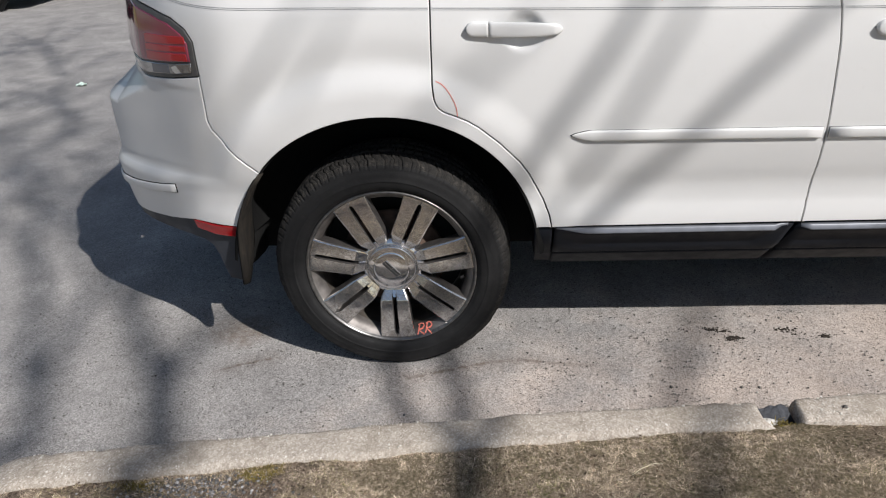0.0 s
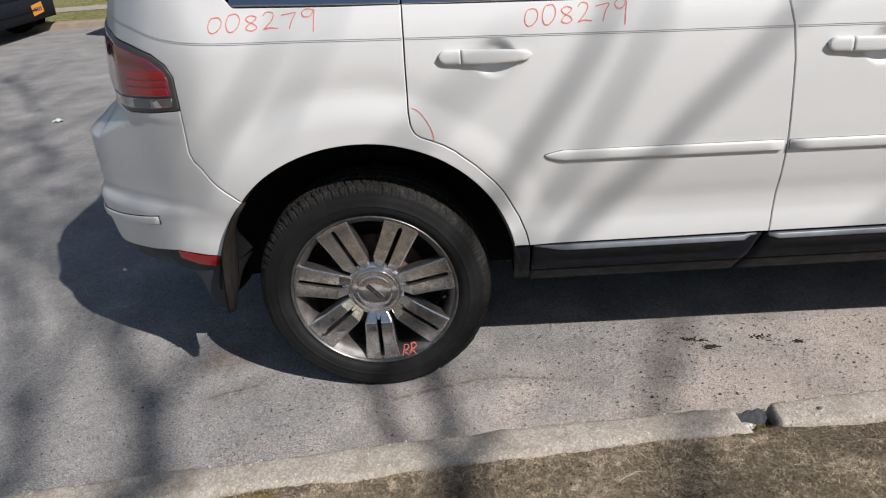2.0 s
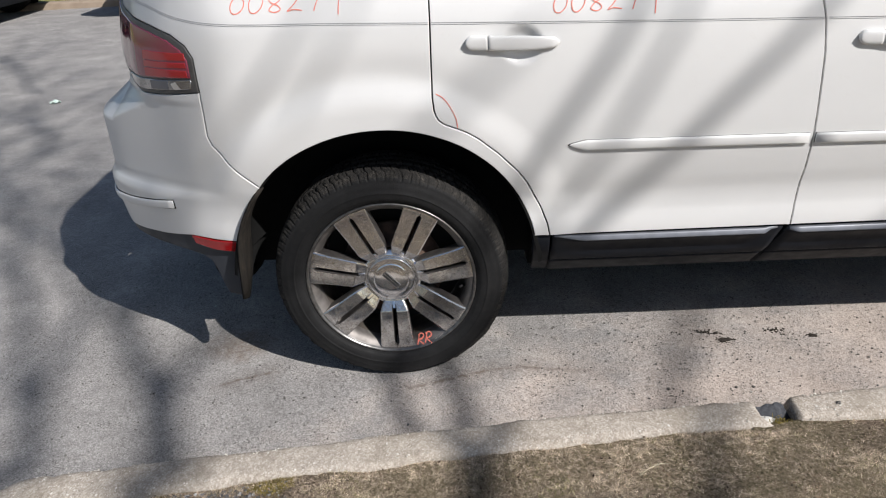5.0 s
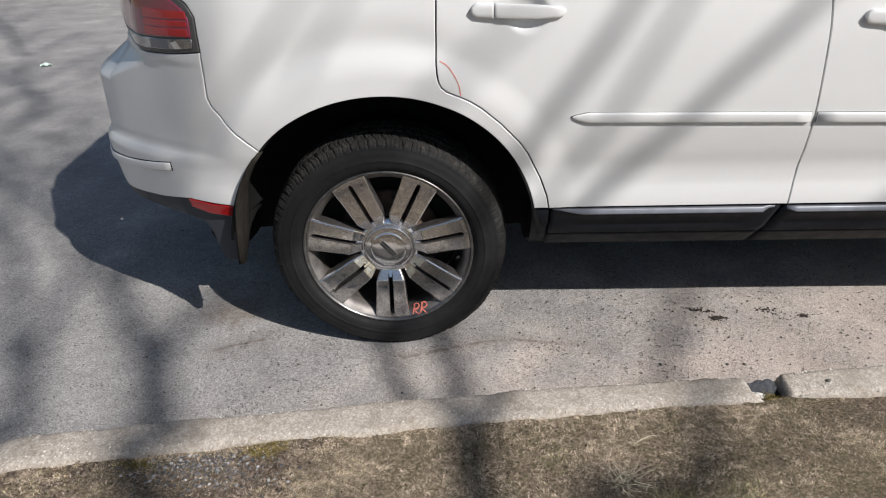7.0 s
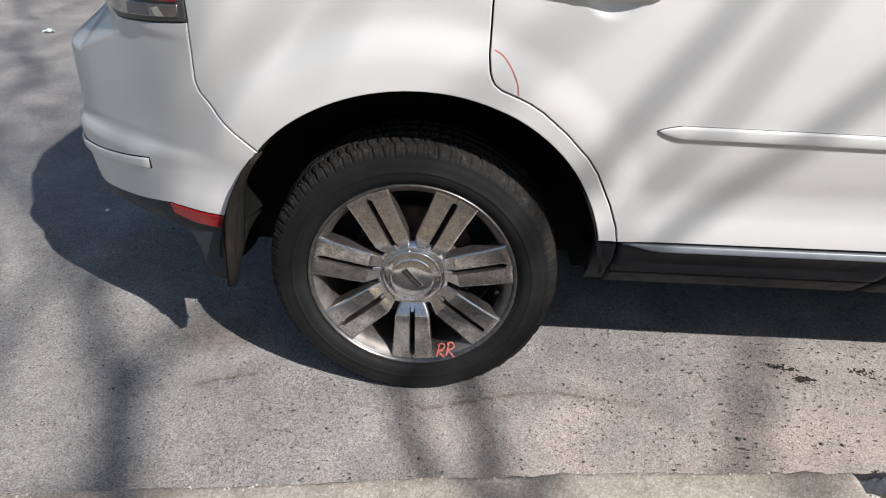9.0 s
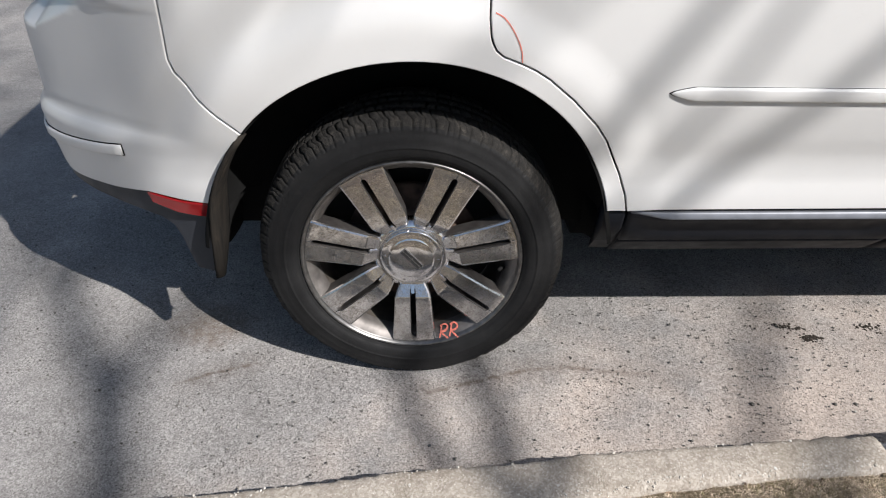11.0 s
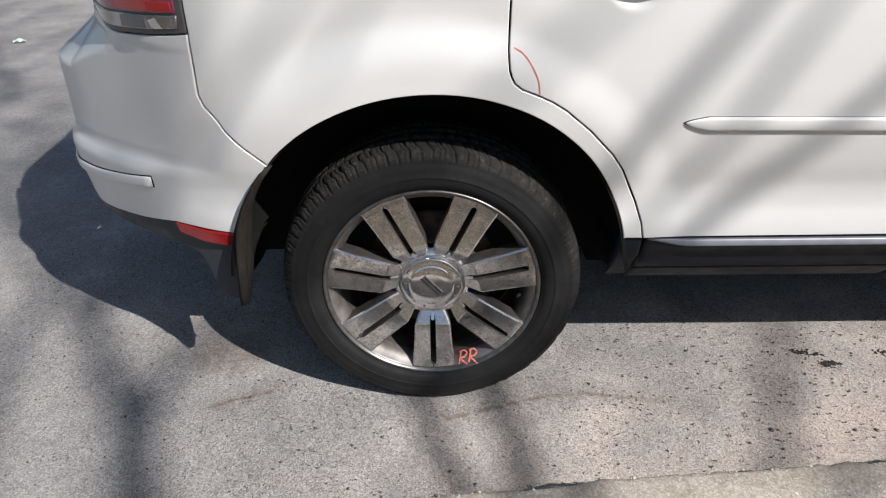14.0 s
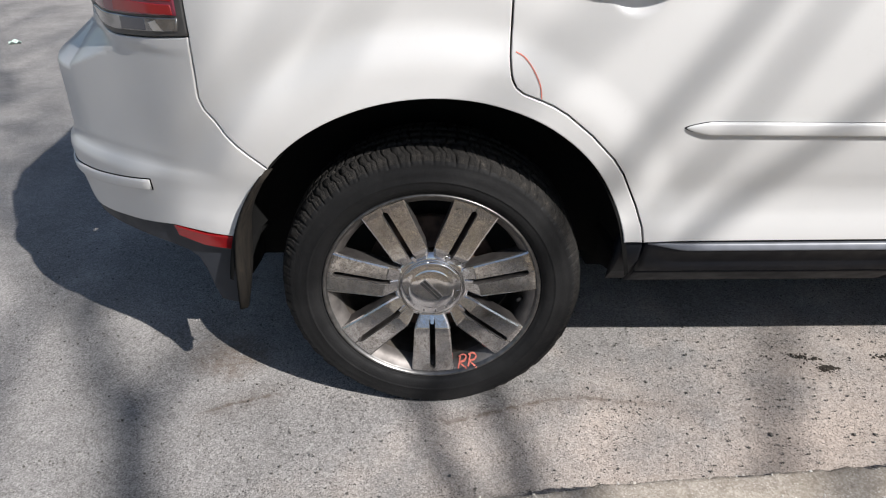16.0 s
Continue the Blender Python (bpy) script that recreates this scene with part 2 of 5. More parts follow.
def make_bark():
    m = Nodes("grey_bark")
    col = m.ramp(m.noise(12, 6, 0.7, (1, 1, 0.25)), (0.3, (0.10, 0.085, 0.07)), (0.7, (0.24, 0.21, 0.175)))
    return m.set(Base_Color=col, Roughness=0.95).bump(m.noise(20, 6, 0.7, (1, 1, 0.25)), 0.9, 0.02).mat


ASPHALT, CONCRETE, BARK = make_asphalt(), make_concrete(), make_bark()
SOIL, LAWN, FAR_LAWN = make_soil("dry_soil", 0.18), make_soil("lawn_soil", 0.85), make_far_lawn()
STRAW = make_blades("dry_grass", ((0.0, (0.27, 0.208, 0.155)), (0.22, (0.58, 0.475, 0.36)), (0.42, (0.105, 0.076, 0.054)), (0.62, (0.35, 0.268, 0.195)), (0.78, (0.80, 0.675, 0.53)), (0.86, (0.42, 0.33, 0.235)), (0.97, (0.22, 0.20, 0.10))))
GREEN = make_blades("green_grass", ((0.0, (0.095, 0.092, 0.036)), (0.4, (0.17, 0.162, 0.070)), (0.7, (0.27, 0.245, 0.120)), (1.0, (0.50, 0.43, 0.28))))
MOSS = make_blades("olive_moss", ((0.0, (0.085, 0.066, 0.016)), (0.5, (0.15, 0.118, 0.030)), (1.0, (0.25, 0.195, 0.065))))
BLEACHED = make_blades("bleached_grass", ((0.0, (0.30, 0.28, 0.18)), (0.5, (0.50, 0.46, 0.33)), (1.0, (0.66, 0.60, 0.46))))
GRAVEL = make_stone("gravel", ((0.0, (0.03, 0.03, 0.032)), (0.55, (0.09, 0.088, 0.09)), (0.78, (0.22, 0.22, 0.23)), (0.88, (0.60, 0.60, 0.61)), (1.0, (0.30, 0.28, 0.26))))
GRIT = make_stone("road_grit", ((0.0, (0.025, 0.022, 0.020)), (0.70, (0.075, 0.066, 0.058)), (0.84, (0.20, 0.18, 0.16)), (1.0, (0.52, 0.50, 0.46))))
CLOD = make_stone("dark_dirt", ((0.0, (0.02, 0.016, 0.013)), (1.0, (0.055, 0.045, 0.036))))
SLATE = make_stone("dark_stone", ((0.0, (0.012, 0.013, 0.016)), (1.0, (0.13, 0.135, 0.15))), 40)
BREAK = make_stone("fresh_concrete", ((0.0, (0.42, 0.40, 0.37)), (1.0, (0.72, 0.70, 0.66))), 60)
PAINT = make_paint()
CLAD = make_plastic("grey_cladding", (0.011, 0.013, 0.018), 0.55, 0.10, (0.030, 0.031, 0.036), gloss=0.16)
VALANCE = make_plastic("slate_cladding", (0.036, 0.040, 0.050), 0.5, 0.3, (0.062, 0.064, 0.070))
LINER = make_plastic("black_liner", (0.011, 0.011, 0.011), 0.95, 0.1, (0.014, 0.013, 0.012), gloss=0.1)
FLAP = make_flap()
CHROME, HUB_CHROME = make_chrome("tarnished_chrome", (0.74, 0.74, 0.75), 0.80, 0.07), make_chrome("bright_hub_chrome", (0.82, 0.83, 0.86), 0.35, 0.06)
RUBBER, GLASS, TREAD = make_rubber(), make_glass(), make_tread()
SATIN = make_plain("satin_trim", (0.17, 0.18, 0.205), 0.42, 0.25, 0.12)
BRIGHT = make_plain("bright_trim", (0.55, 0.57, 0.62), 0.10, 1.0, 0.05)
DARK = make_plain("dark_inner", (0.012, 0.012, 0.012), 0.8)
BARREL = make_plain("brake_dust_metal", (0.11, 0.095, 0.082), 0.55, 0.5, 0.4, 25)
SHELF = make_plain("dusty_rim_shelf", (0.20, 0.185, 0.175), 0.55, 0.7, 0.35, 22)
IRON = make_plain("rusty_iron", (0.09, 0.06, 0.045), 0.7, 0.4, 0.4, 40)
RED_BAR = make_lens("red_bar", (0.40, 0.016, 0.022))
WINE = make_lens("wine_lens", (0.25, 0.042, 0.075))
CLEAR = make_facets()
SMOKE = make_lens("smoke_lens", (0.09, 0.095, 0.115), 0.05)
REFLEX = make_lens("reflector_red", (0.30, 0.006, 0.007), 0.10)
BEZEL = make_plain("lamp_bezel", (0.085, 0.083, 0.082), 0.40)
SILVER = make_plain("silver_badge", (0.42, 0.42, 0.43), 0.25, 0.85)
STRIPE = make_plain("grey_pinstripe", (0.20, 0.20, 0.21), 0.4)
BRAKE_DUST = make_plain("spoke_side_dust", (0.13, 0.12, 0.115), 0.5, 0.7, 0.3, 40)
DEAD_LEAF = make_blades("dead_leaf", ((0.0, (0.06, 0.042, 0.03)), (0.5, (0.16, 0.11, 0.075)), (0.9, (0.34, 0.25, 0.17))))
RIM_LIP = make_plain("dusty_rim_lip", (0.20, 0.195, 0.19), 0.34, 0.85, 0.30, 45)
WAX = make_plain("red_wax_crayon", (0.80, 0.22, 0.16), 0.7, 0.0, 0.3, 160)
PALE = make_plain("paper_litter", (0.55, 0.66, 0.60), 0.6)
NAVY = make_plain("dark_car_paint", (0.022, 0.024, 0.030), 0.25)
EARTH_KERB = make_stone("earth_stained_kerb", ((0.0, (0.20, 0.15, 0.11)), (1.0, (0.40, 0.33, 0.26))), 6)
AMBER = make_plain("orange_plate", (0.75, 0.30, 0.04), 0.5)
INK = make_plain("plate_ink", (0.03, 0.03, 0.10), 0.5)

# ---- mesh helpers ----


def mesh_object(name, verts, faces, material, parent=None, label="", normals=None, smooth=True):
    me = bpy.data.meshes.new(name)
    me.from_pydata([tuple(v) for v in verts], [], faces)
    me.update()
    if smooth:
        me.polygons.foreach_set("use_smooth", [True] * len(me.polygons))
    if normals is not None:
        me.normals_split_custom_set_from_vertices([tuple(n) for n in normals])
    me.materials.append(material)
    ob = new(name, me)
    if parent:
        ob.parent = parent
    if label:
        ob["label"] = label
    return ob


def part(name, bm, material, parent, label="", smooth=False):
    me = bpy.data.meshes.new(name)
    bm.to_mesh(me)
    bm.free()
    if smooth:
        me.polygons.foreach_set("use_smooth", [True] * len(me.polygons))
    me.materials.append(material)
    ob = new(name, me)
    if parent:
        ob.parent = parent
    if label:
        ob["label"] = label
    return ob


def thing(name, label, category, at=(0, 0, 0), group="", kind=""):
    ob = new(name)
    ob.location = at
    return tagged(ob, label, category, group, kind)


def loft(rings, close_ring=True, caps=True):
    """Vertices and faces through rings of equal length."""
    n = len(rings[0])
    verts = [v for r in rings for v in r]
    faces = []
    for i in range(len(rings) - 1):
        for j in range(n if close_ring else n - 1):
            k = (j + 1) % n
            faces.append((i * n + j, i * n + k, (i + 1) * n + k, (i + 1) * n + j))
    if caps and close_ring:
        faces.append(tuple(range(n - 1, -1, -1)))
        faces.append(tuple((len(rings) - 1) * n + j for j in range(n)))
    return verts, faces


def recalc(ob):
    bm = bmesh.new()
    bm.from_mesh(ob.data)
    bmesh.ops.recalc_face_normals(bm, faces=bm.faces)
    bm.to_mesh(ob.data)
    bm.free()
    return ob


def lathe(profile, n, axis_y=True, angle=lambda i, n: 2 * math.pi * i / n):
    """Rings round the y axis; profile rows are (radius, y)."""
    rings = []
    for r, y in profile:
        rings.append([(r * math.cos(angle(i, n)), y, r * math.sin(angle(i, n))) for i in range(n)])
    return loft(rings, True, False)


def smooth_curve(xs, ys):
    """A cubic through the rows, evaluated on arrays."""
    xs, ys = np.array(xs, float), np.array(ys, float)
    d = np.gradient(ys, xs)
    sec = np.diff(ys) / np.diff(xs)
    for i in range(1, len(xs) - 1):
        if sec[i - 1] * sec[i] <= 0:
            d[i] = 0

    def at(x):
        x = np.clip(np.asarray(x, float), xs[0], xs[-1])
        i = np.clip(np.searchsorted(xs, x) - 1, 0, len(xs) - 2)
        h = xs[i + 1] - xs[i]
        t = (x - xs[i]) / h
        return ((1 + 2 * t) * (1 - t) ** 2 * ys[i] + t * (1 - t) ** 2 * h * d[i] + t * t * (3 - 2 * t) * ys[i + 1] + t * t * (t - 1) * h * d[i + 1])
    return at


def ease(a, b, x):
    t = np.clip((np.asarray(x, float) - a) / (b - a), 0, 1)
    return t * t * (3 - 2 * t)


def catmull(points, n=16):
    p = np.array(points, float)
    out = []
    for i in range(len(p) - 1):
        a, b, c, d = p[max(i - 1, 0)], p[i], p[i + 1], p[min(i + 2, len(p) - 1)]
        for k in range(n):
            t = k / n
            out.append(0.5 * (2 * b + (c - a) * t + (2 * a - 5 * b + 4 * c - d) * t * t + (3 * b - a - 3 * c + d) * t ** 3))
    out.append(p[-1])
    return np.array(out)


def tube(points, radii, sides=8):
    """A round limb along points."""
    pts = [Vector(p) for p in points]
    rings = []
    for i, p in enumerate(pts):
        t = (pts[min(i + 1, len(pts) - 1)] - pts[max(i - 1, 0)]).normalized()
        u = t.orthogonal().normalized() if i == 0 else (u - t * u.dot(t)).normalized()
        w = t.cross(u)
        rings.append([tuple(p + (u * math.cos(a) + w * math.sin(a)) * radii[i]) for a in (2 * math.pi * k / sides for k in range(sides))])
    return loft(rings)


def lump(rng, size, squash=0.6, detail=1):
    """A small uneven stone."""
    bm = bmesh.new()
    bmesh.ops.create_icosphere(bm, subdivisions=detail, radius=1)
    off = Vector((rng.random() * 50, rng.random() * 50, 0))
    turn = Matrix.Rotation(rng.random() * 6.3, 3, "Z")
    for v in bm.verts:
        k = 1 + 0.55 * noise.noise(v.co * 1.1 + off)
        v.co = turn @ Vector((v.co.x * k * size, v.co.y * k * size * 0.75, v.co.z * k * size * squash))
    vs, fs = [tuple(v.co) for v in bm.verts], [tuple(v.index for v in f.verts) for f in bm.faces]
    bm.free()
    return vs, fs


def scatter_mesh(name, pieces, material, **tags):
    """Joins (verts, faces, place) rows into one object of kind stuff."""
    verts, faces = [], []
    for vs, fs, p in pieces:
        k = len(verts)
        verts.extend((v[0] + p[0], v[1] + p[1], v[2] + p[2]) for v in vs)
        faces.extend(tuple(i + k for i in f) for f in fs)
    ob = mesh_object(name, verts, faces, material, smooth=False)
    return tagged(ob, **tags)

# ---- ground: road, kerb, verges ----
KERB_FRONT = smooth_curve([-30, -10, -3, -1.8, -1.35, -1.01, -0.98, -0.92, -0.81, -0.71, -0.60, -0.44, -0.27, -0.11, 0.02, 0.20, 0.43, 0.69, 0.85, 1.0, 1.15, 1.4, 30],
                          [-6.3, -2.42, -1.06, -0.815, -0.700, -0.592, -0.560, -0.540, -0.529, -0.515, -0.497, -0.478, -0.460, -0.438, -0.417, -0.404, -0.374, -0.356, -0.341, -0.334, -0.313, -0.285, 2.4])
KERB_BACK = smooth_curve([-30, -10, -3, -1.8, -1.30, -0.94, -0.85, -0.76, -0.63, -0.53, -0.45, -0.35, -0.23, -0.1, 0.05, 0.12, 0.29, 0.51, 0.74, 0.98, 1.14, 1.41, 30],
                         [-6.42, -2.535, -1.175, -0.930, -0.800, -0.676, -0.652, -0.640, -0.629, -0.610, -0.600, -0.581, -0.570, -0.563, -0.538, -0.521, -0.513, -0.481, -0.454, -0.438, -0.423, -0.402, 2.28])
FAR_KERB = 10.05


def wobble(x, y, scale, seed=0.0):
    return noise.noise(Vector((x * scale, y * scale, seed)))


def grid_sheet(name, xs, ys, height, material, **tags):
    verts = [(x, y, height(x, y)) for x in xs for y in ys]
    n = len(ys)
    faces = [(i * n + j, (i + 1) * n + j, (i + 1) * n + j + 1, i * n + j + 1) for i in range(len(xs) - 1) for j in range(n - 1)]
    return tagged(mesh_object(name, verts, faces, material), **tags)


def steps(*stops):
    """Stops (start, step) ... ending with a last value."""
    out = []
    for (a, d), nxt in zip(stops[:-1], stops[1:]):
        b = nxt[0] if isinstance(nxt, tuple) else nxt
        out.extend(np.arange(a, b - 1e-6, d))
    out.append(stops[-1])
    return [float(v) for v in out]


grid_sheet("ground", [-2000, 2000], [-2000, 2000], lambda x, y: -0.06, LAWN, label="flat dry lawn ground reaching the horizon", category="ground", kind="structure")
grid_sheet("road", steps((-120, 20), (-20, 2), (-2, 0.05), (2, 2), (20, 20), 120), steps((-7.0, 1.0), (-1, 0.05), (1.0, 1), FAR_KERB + 0.1),
           lambda x, y: 0.004 * wobble(x, y, 1.7) + 0.002 * wobble(x, y, 6) if abs(x) < 2 and y < 1 else 0.0,
           ASPHALT, label="worn light grey asphalt street with dark pits", category="road", kind="structure")


def kerb_piece(x0, x1, step, seed, broken0=False, broken1=False):
    rings = []
    n = max(2, int((x1 - x0) / step))
    rows = ((0, -0.03), (0, 0.085), (0.04, 0.108), (0.10, 0.1165), (0.20, 0.1195), (0.35, 0.120), (0.50, 0.1205), (0.65, 0.120), (0.80, 0.119), (0.92, 0.116), (1.0, 0.105), (1.04, -0.03))
    for i in range(n + 1):
        x = x0 + (x1 - x0) * i / n
        f, b = float(KERB_FRONT(x)), float(KERB_BACK(x))
        near = -3 < x < 3
        if near:
            f += 0.006 * wobble(x, 0, 9, seed) + 0.006 * wobble(x, 0, 31, seed) + 0.004 * wobble(x, 0, 77, seed)
            b += 0.010 * wobble(x, 3, 8, seed)
        ring = []
        for k, (u, h) in enumerate(rows):
            y = f + (b - f) * u + (0.018 if k == 0 else 0.010 if k == 1 else 0.0)
            z, xx = h, x
            if near and 0 < k < 11:
                z += 0.0035 * wobble(x, y, 7, seed) + 0.0012 * wobble(x, y, 34, seed) + 0.0006 * wobble(x, y, 90, seed)
                if k < 4:
                    z -= 0.012 * max(0.0, wobble(x, 9, 22, seed) - 0.15)
            if broken1 and n - i < 4:
                xx += (4 - (n - i)) * 0.25 * (0.030 * wobble(y, h, 16, seed) + 0.045 * (u - 0.35)) if 0 < k < 11 else 0
                z -= 0.02 * max(0, 2 - (n - i)) * (0.6 + wobble(x, y, 30, seed)) if 0 < k < 11 else 0
            if broken0 and i < 4:
                xx += (4 - i) * 0.25 * 0.022 * wobble(y, h, 16, seed)
            ring.append((xx, y, z))
        rings.append(ring)
    verts, faces = loft(rings)
    ob = recalc(mesh_object("kerb", verts, faces, CONCRETE, smooth=True))
    return tagged(ob, "weathered flat concrete kerb with exposed pebbles", "kerb", "kerb along the street", "structure")


kerb_piece(-30, -3, 1.0, 1.0)
kerb_piece(-3, 1.060, 0.012, 2.0, broken1=True)
kerb_piece(1.146, 3, 0.012, 5.0, broken0=True)
kerb_piece(3, 30, 1.0, 7.0)


def verge_height(x, y):
    b = float(KERB_BACK(x))
    k = float(ease(0.0, 0.07, b - y))
    z = 0.102 + 0.014 * k
    if abs(x) < 3 and y > -2.4:
        z += 0.010 * wobble(x, y, 3.2) + 0.006 * wobble(x, y, 13) + 0.004 * wobble(x, y, 40)
    return z


xs = steps((-60, 10), (-3, 0.02), (3, 3), 60)
rows_v = [0.010, -0.006, -0.02, -0.035, -0.05] + [-0.05 - 0.02 * i for i in range(1, 60)] + [-2.5, -5, -12, -60]
verts = [(x, float(KERB_BACK(x)) + d, verge_height(x, float(KERB_BACK(x)) + d) if d > -2 else 0.115) for x in xs for d in rows_v]
nv = len(rows_v)
faces = [(i * nv + j, i * nv + j + 1, (i + 1) * nv + j + 1, (i + 1) * nv + j) for i in range(len(xs) - 1) for j in range(nv - 1)]
tagged(mesh_object("verge", verts, faces, SOIL), "dry brown earth verge behind the kerb", "verge", kind="structure")

# soil that fills the broken joint of the kerb
bm = bmesh.new()
bmesh.ops.create_grid(bm, x_segments=24, y_segments=24, size=0.5)
for v in bm.verts:
    x, y = 1.09 + v.co.x * 0.17, -0.375 + v.co.y * 0.15
    v.co = Vector((x, y, 0.010 + 0.095 * float(ease(-0.30, -0.43, y)) + 0.014 * wobble(x, y, 25)))
joint = part("joint_soil", bm, SOIL, None, smooth=True)
tagged(joint, "dark soil filling the broken kerb joint", "soil", kind="structure")

# far side: kerb, grass strip, footpath, lawn
prof = [(0.0, -0.03), (0.03, 0.08), (0.07, 0.105), (0.18, 0.11), (0.20, 0.04)]
verts, faces = loft([[(x, FAR_KERB + u, z + 0.012 * wobble(x, u, 1.3)) for u, z in prof] for x in steps((-60, 5), (-12, 0.25), (0, 5), 60)], False, False)
tagged(recalc(mesh_object("far_kerb", verts, faces, EARTH_KERB, smooth=False)), "worn earth-stained concrete kerb across the street", "kerb", kind="structure")
grid_sheet("far_verge", [-60, 60], [FAR_KERB + 0.18, 11.7], lambda x, y: 0.105, FAR_LAWN, label="patchy spring lawn strip across the street", category="verge", kind="structure")
grid_sheet("footpath", [-60, 60], [11.7, 12.5], lambda x, y: 0.112, CONCRETE, label="pale concrete footpath across the street", category="footpath", kind="structure")
grid_sheet("far_lawn", [-60, 60], [12.5, 60], lambda x, y: 0.105, FAR_LAWN, label="green spring lawn beyond the footpath", category="lawn", kind="structure")

# ---- the white car ----
HUB, WHEELBASE, MID = 0.362, 2.824, 0.905
car = thing("white_suv", "dusty white utility vehicle marked in red crayon beside the kerb", "car")

half = [(-1.02, 0.905), (-1.005, 0.60), (-0.975, 0.40), (-0.93, 0.275), (-0.86, 0.195), (-0.76, 0.122), (-0.653, 0.058), (-0.55, 0.004), (-0.45, -0.028),
        (-0.35, -0.042), (-0.2, -0.048), (0.1, -0.05), (0.6, -0.05), (1.5, -0.05), (2.4, -0.045), (2.9, -0.035), (3.2, -0.005), (3.42, 0.08), (3.58, 0.24), (3.68, 0.50), (3.72, 0.905)]
plan_xy = catmull(half, 24)
seg = np.linalg.norm(np.diff(plan_xy, axis=0), axis=1)
plan_s = np.concatenate([[0], np.cumsum(seg)])
plan_s -= np.interp(0.0, plan_xy[:, 0], plan_s)
S_REAR, S_FRONT = float(plan_s[0]), float(plan_s[-1])
tang = np.gradient(plan_xy, axis=0)
tang /= np.linalg.norm(tang, axis=1)[:, None]
plan_n = np.stack([tang[:, 1], -tang[:, 0]], 1)
door_profile = smooth_curve([0.2, 0.47, 0.495, 0.515, 0.55, 0.60, 0.64, 0.70, 0.80, 0.92, 1.04, 1.12, 1.15, 1.175, 1.24, 1.30, 1.45, 1.64],
                            [-0.05, -0.030, -0.026, -0.022, -0.024, -0.030, -0.028, -0.014, 0.003, 0.007, 0.004, -0.003, -0.007, -0.013, -0.040, -0.066, -0.145, -0.25])
rear_profile = smooth_curve([0.30, 0.42, 0.47, 0.56, 0.63, 0.670, 0.685, 0.72, 0.78, 0.84, 0.872, 0.955, 1.10],
                            [-0.10, -0.055, -0.022, -0.002, 0.006, 0.004, -0.008, -0.011, -0.013, -0.014, -0.015, -0.017, -0.020])
upper_inset = smooth_curve([-2.2, -1.15, -0.93, -0.80, -0.72, -0.65, -0.50, -0.40], [-0.150, -0.140, -0.105, -0.055, -0.022, -0.012, -0.006, 0.0])
upper_lean = smooth_curve([0.965, 1.05, 1.20, 1.30, 1.45, 1.62], [0.0, -0.004, -0.032, -0.066, -0.135, -0.27])
arch_curve = smooth_curve([0, 18, 24, 32, 44, 55, 65, 75, 90, 110, 124, 135, 149, 160, 180], [0.470, 0.474, 0.481, 0.489, 0.503, 0.512, 0.516, 0.516, 0.513, 0.508, 0.503, 0.496, 0.486, 0.482, 0.480])


def arch_radius(a):
    return arch_curve(np.degrees(np.abs(a)))


def body(s, z, flare=True):
    """The car's outer skin: s runs along its side (metres of x there), z is height."""
    s, z = np.asarray(s, float), np.asarray(z, float)
    px, py = np.interp(s, plan_s, plan_xy[:, 0]), np.interp(s, plan_s, plan_xy[:, 1])
    nx, ny = np.interp(s, plan_s, plan_n[:, 0]), np.interp(s, plan_s, plan_n[:, 1])
    rear = ease(-0.42, -0.76, s)
    front = ease(2.9, 3.5, s)
    crease = np.interp(s, [-0.93, -0.72, -0.60], [0.872, 0.945, 0.955])
    low = rear_profile(z)
    up = upper_inset(s) + upper_lean(z)
    t = np.clip((z - crease) / (0.967 - crease), 0, 1)
    d = door_profile(z) * (1 - rear) + rear * (low * (1 - t) + up * t)
    hollow = np.hypot(s, z - HUB) - arch_radius(np.arctan2(z - HUB, s))
    d = d - 0.007 * np.exp(-((hollow - 0.15) / 0.045) ** 2) * ease(0.62, 0.80, z) * (1 - ease(0.1, 0.35, s))
    d = d - front * 0.9 * np.clip(z - 0.72, 0, 2) ** 1.2
    if flare:
        for cx in (0.0, WHEELBASE):
            a = np.arctan2(z - HUB, s - cx)
            far = np.hypot(s - cx, z - HUB) - arch_radius(a)
            d = d + 0.011 * (1 - ease(0.055, 0.15, far)) * ease(-0.02, 0.25, z - 0.42) * (1 - rear)
    return np.stack([px + nx * d, py + ny * d, z * np.ones_like(px)], -1)


def skin_normal(fn, s, z, e=0.004):
    a = fn(s + e, z) - fn(s - e, z)
    b = fn(s, z + e) - fn(s, z - e)
    n = np.cross(a, b)
    return n / np.linalg.norm(n, axis=-1, keepdims=True)


def dense_outline(outline, step):
    out = []
    for i, a in enumerate(outline):
        b = outline[(i + 1) % len(outline)]
        n = max(1, int(math.hypot(b[0] - a[0], b[1] - a[1]) / step))
        out.extend((a[0] + (b[0] - a[0]) * k / n, a[1] + (b[1] - a[1]) * k / n) for k in range(n))
    return np.array(out)


def inside(poly, pts):
    x, y = pts[:, 0], pts[:, 1]
    ok = np.zeros(len(pts), bool)
    for (x0, y0), (x1, y1) in zip(poly, np.roll(poly, -1, 0)):
        hit = ((y0 > y) != (y1 > y)) & (x < (x1 - x0) * (y - y0) / (y1 - y0 + 1e-12) + x0)
        ok ^= hit
    return ok


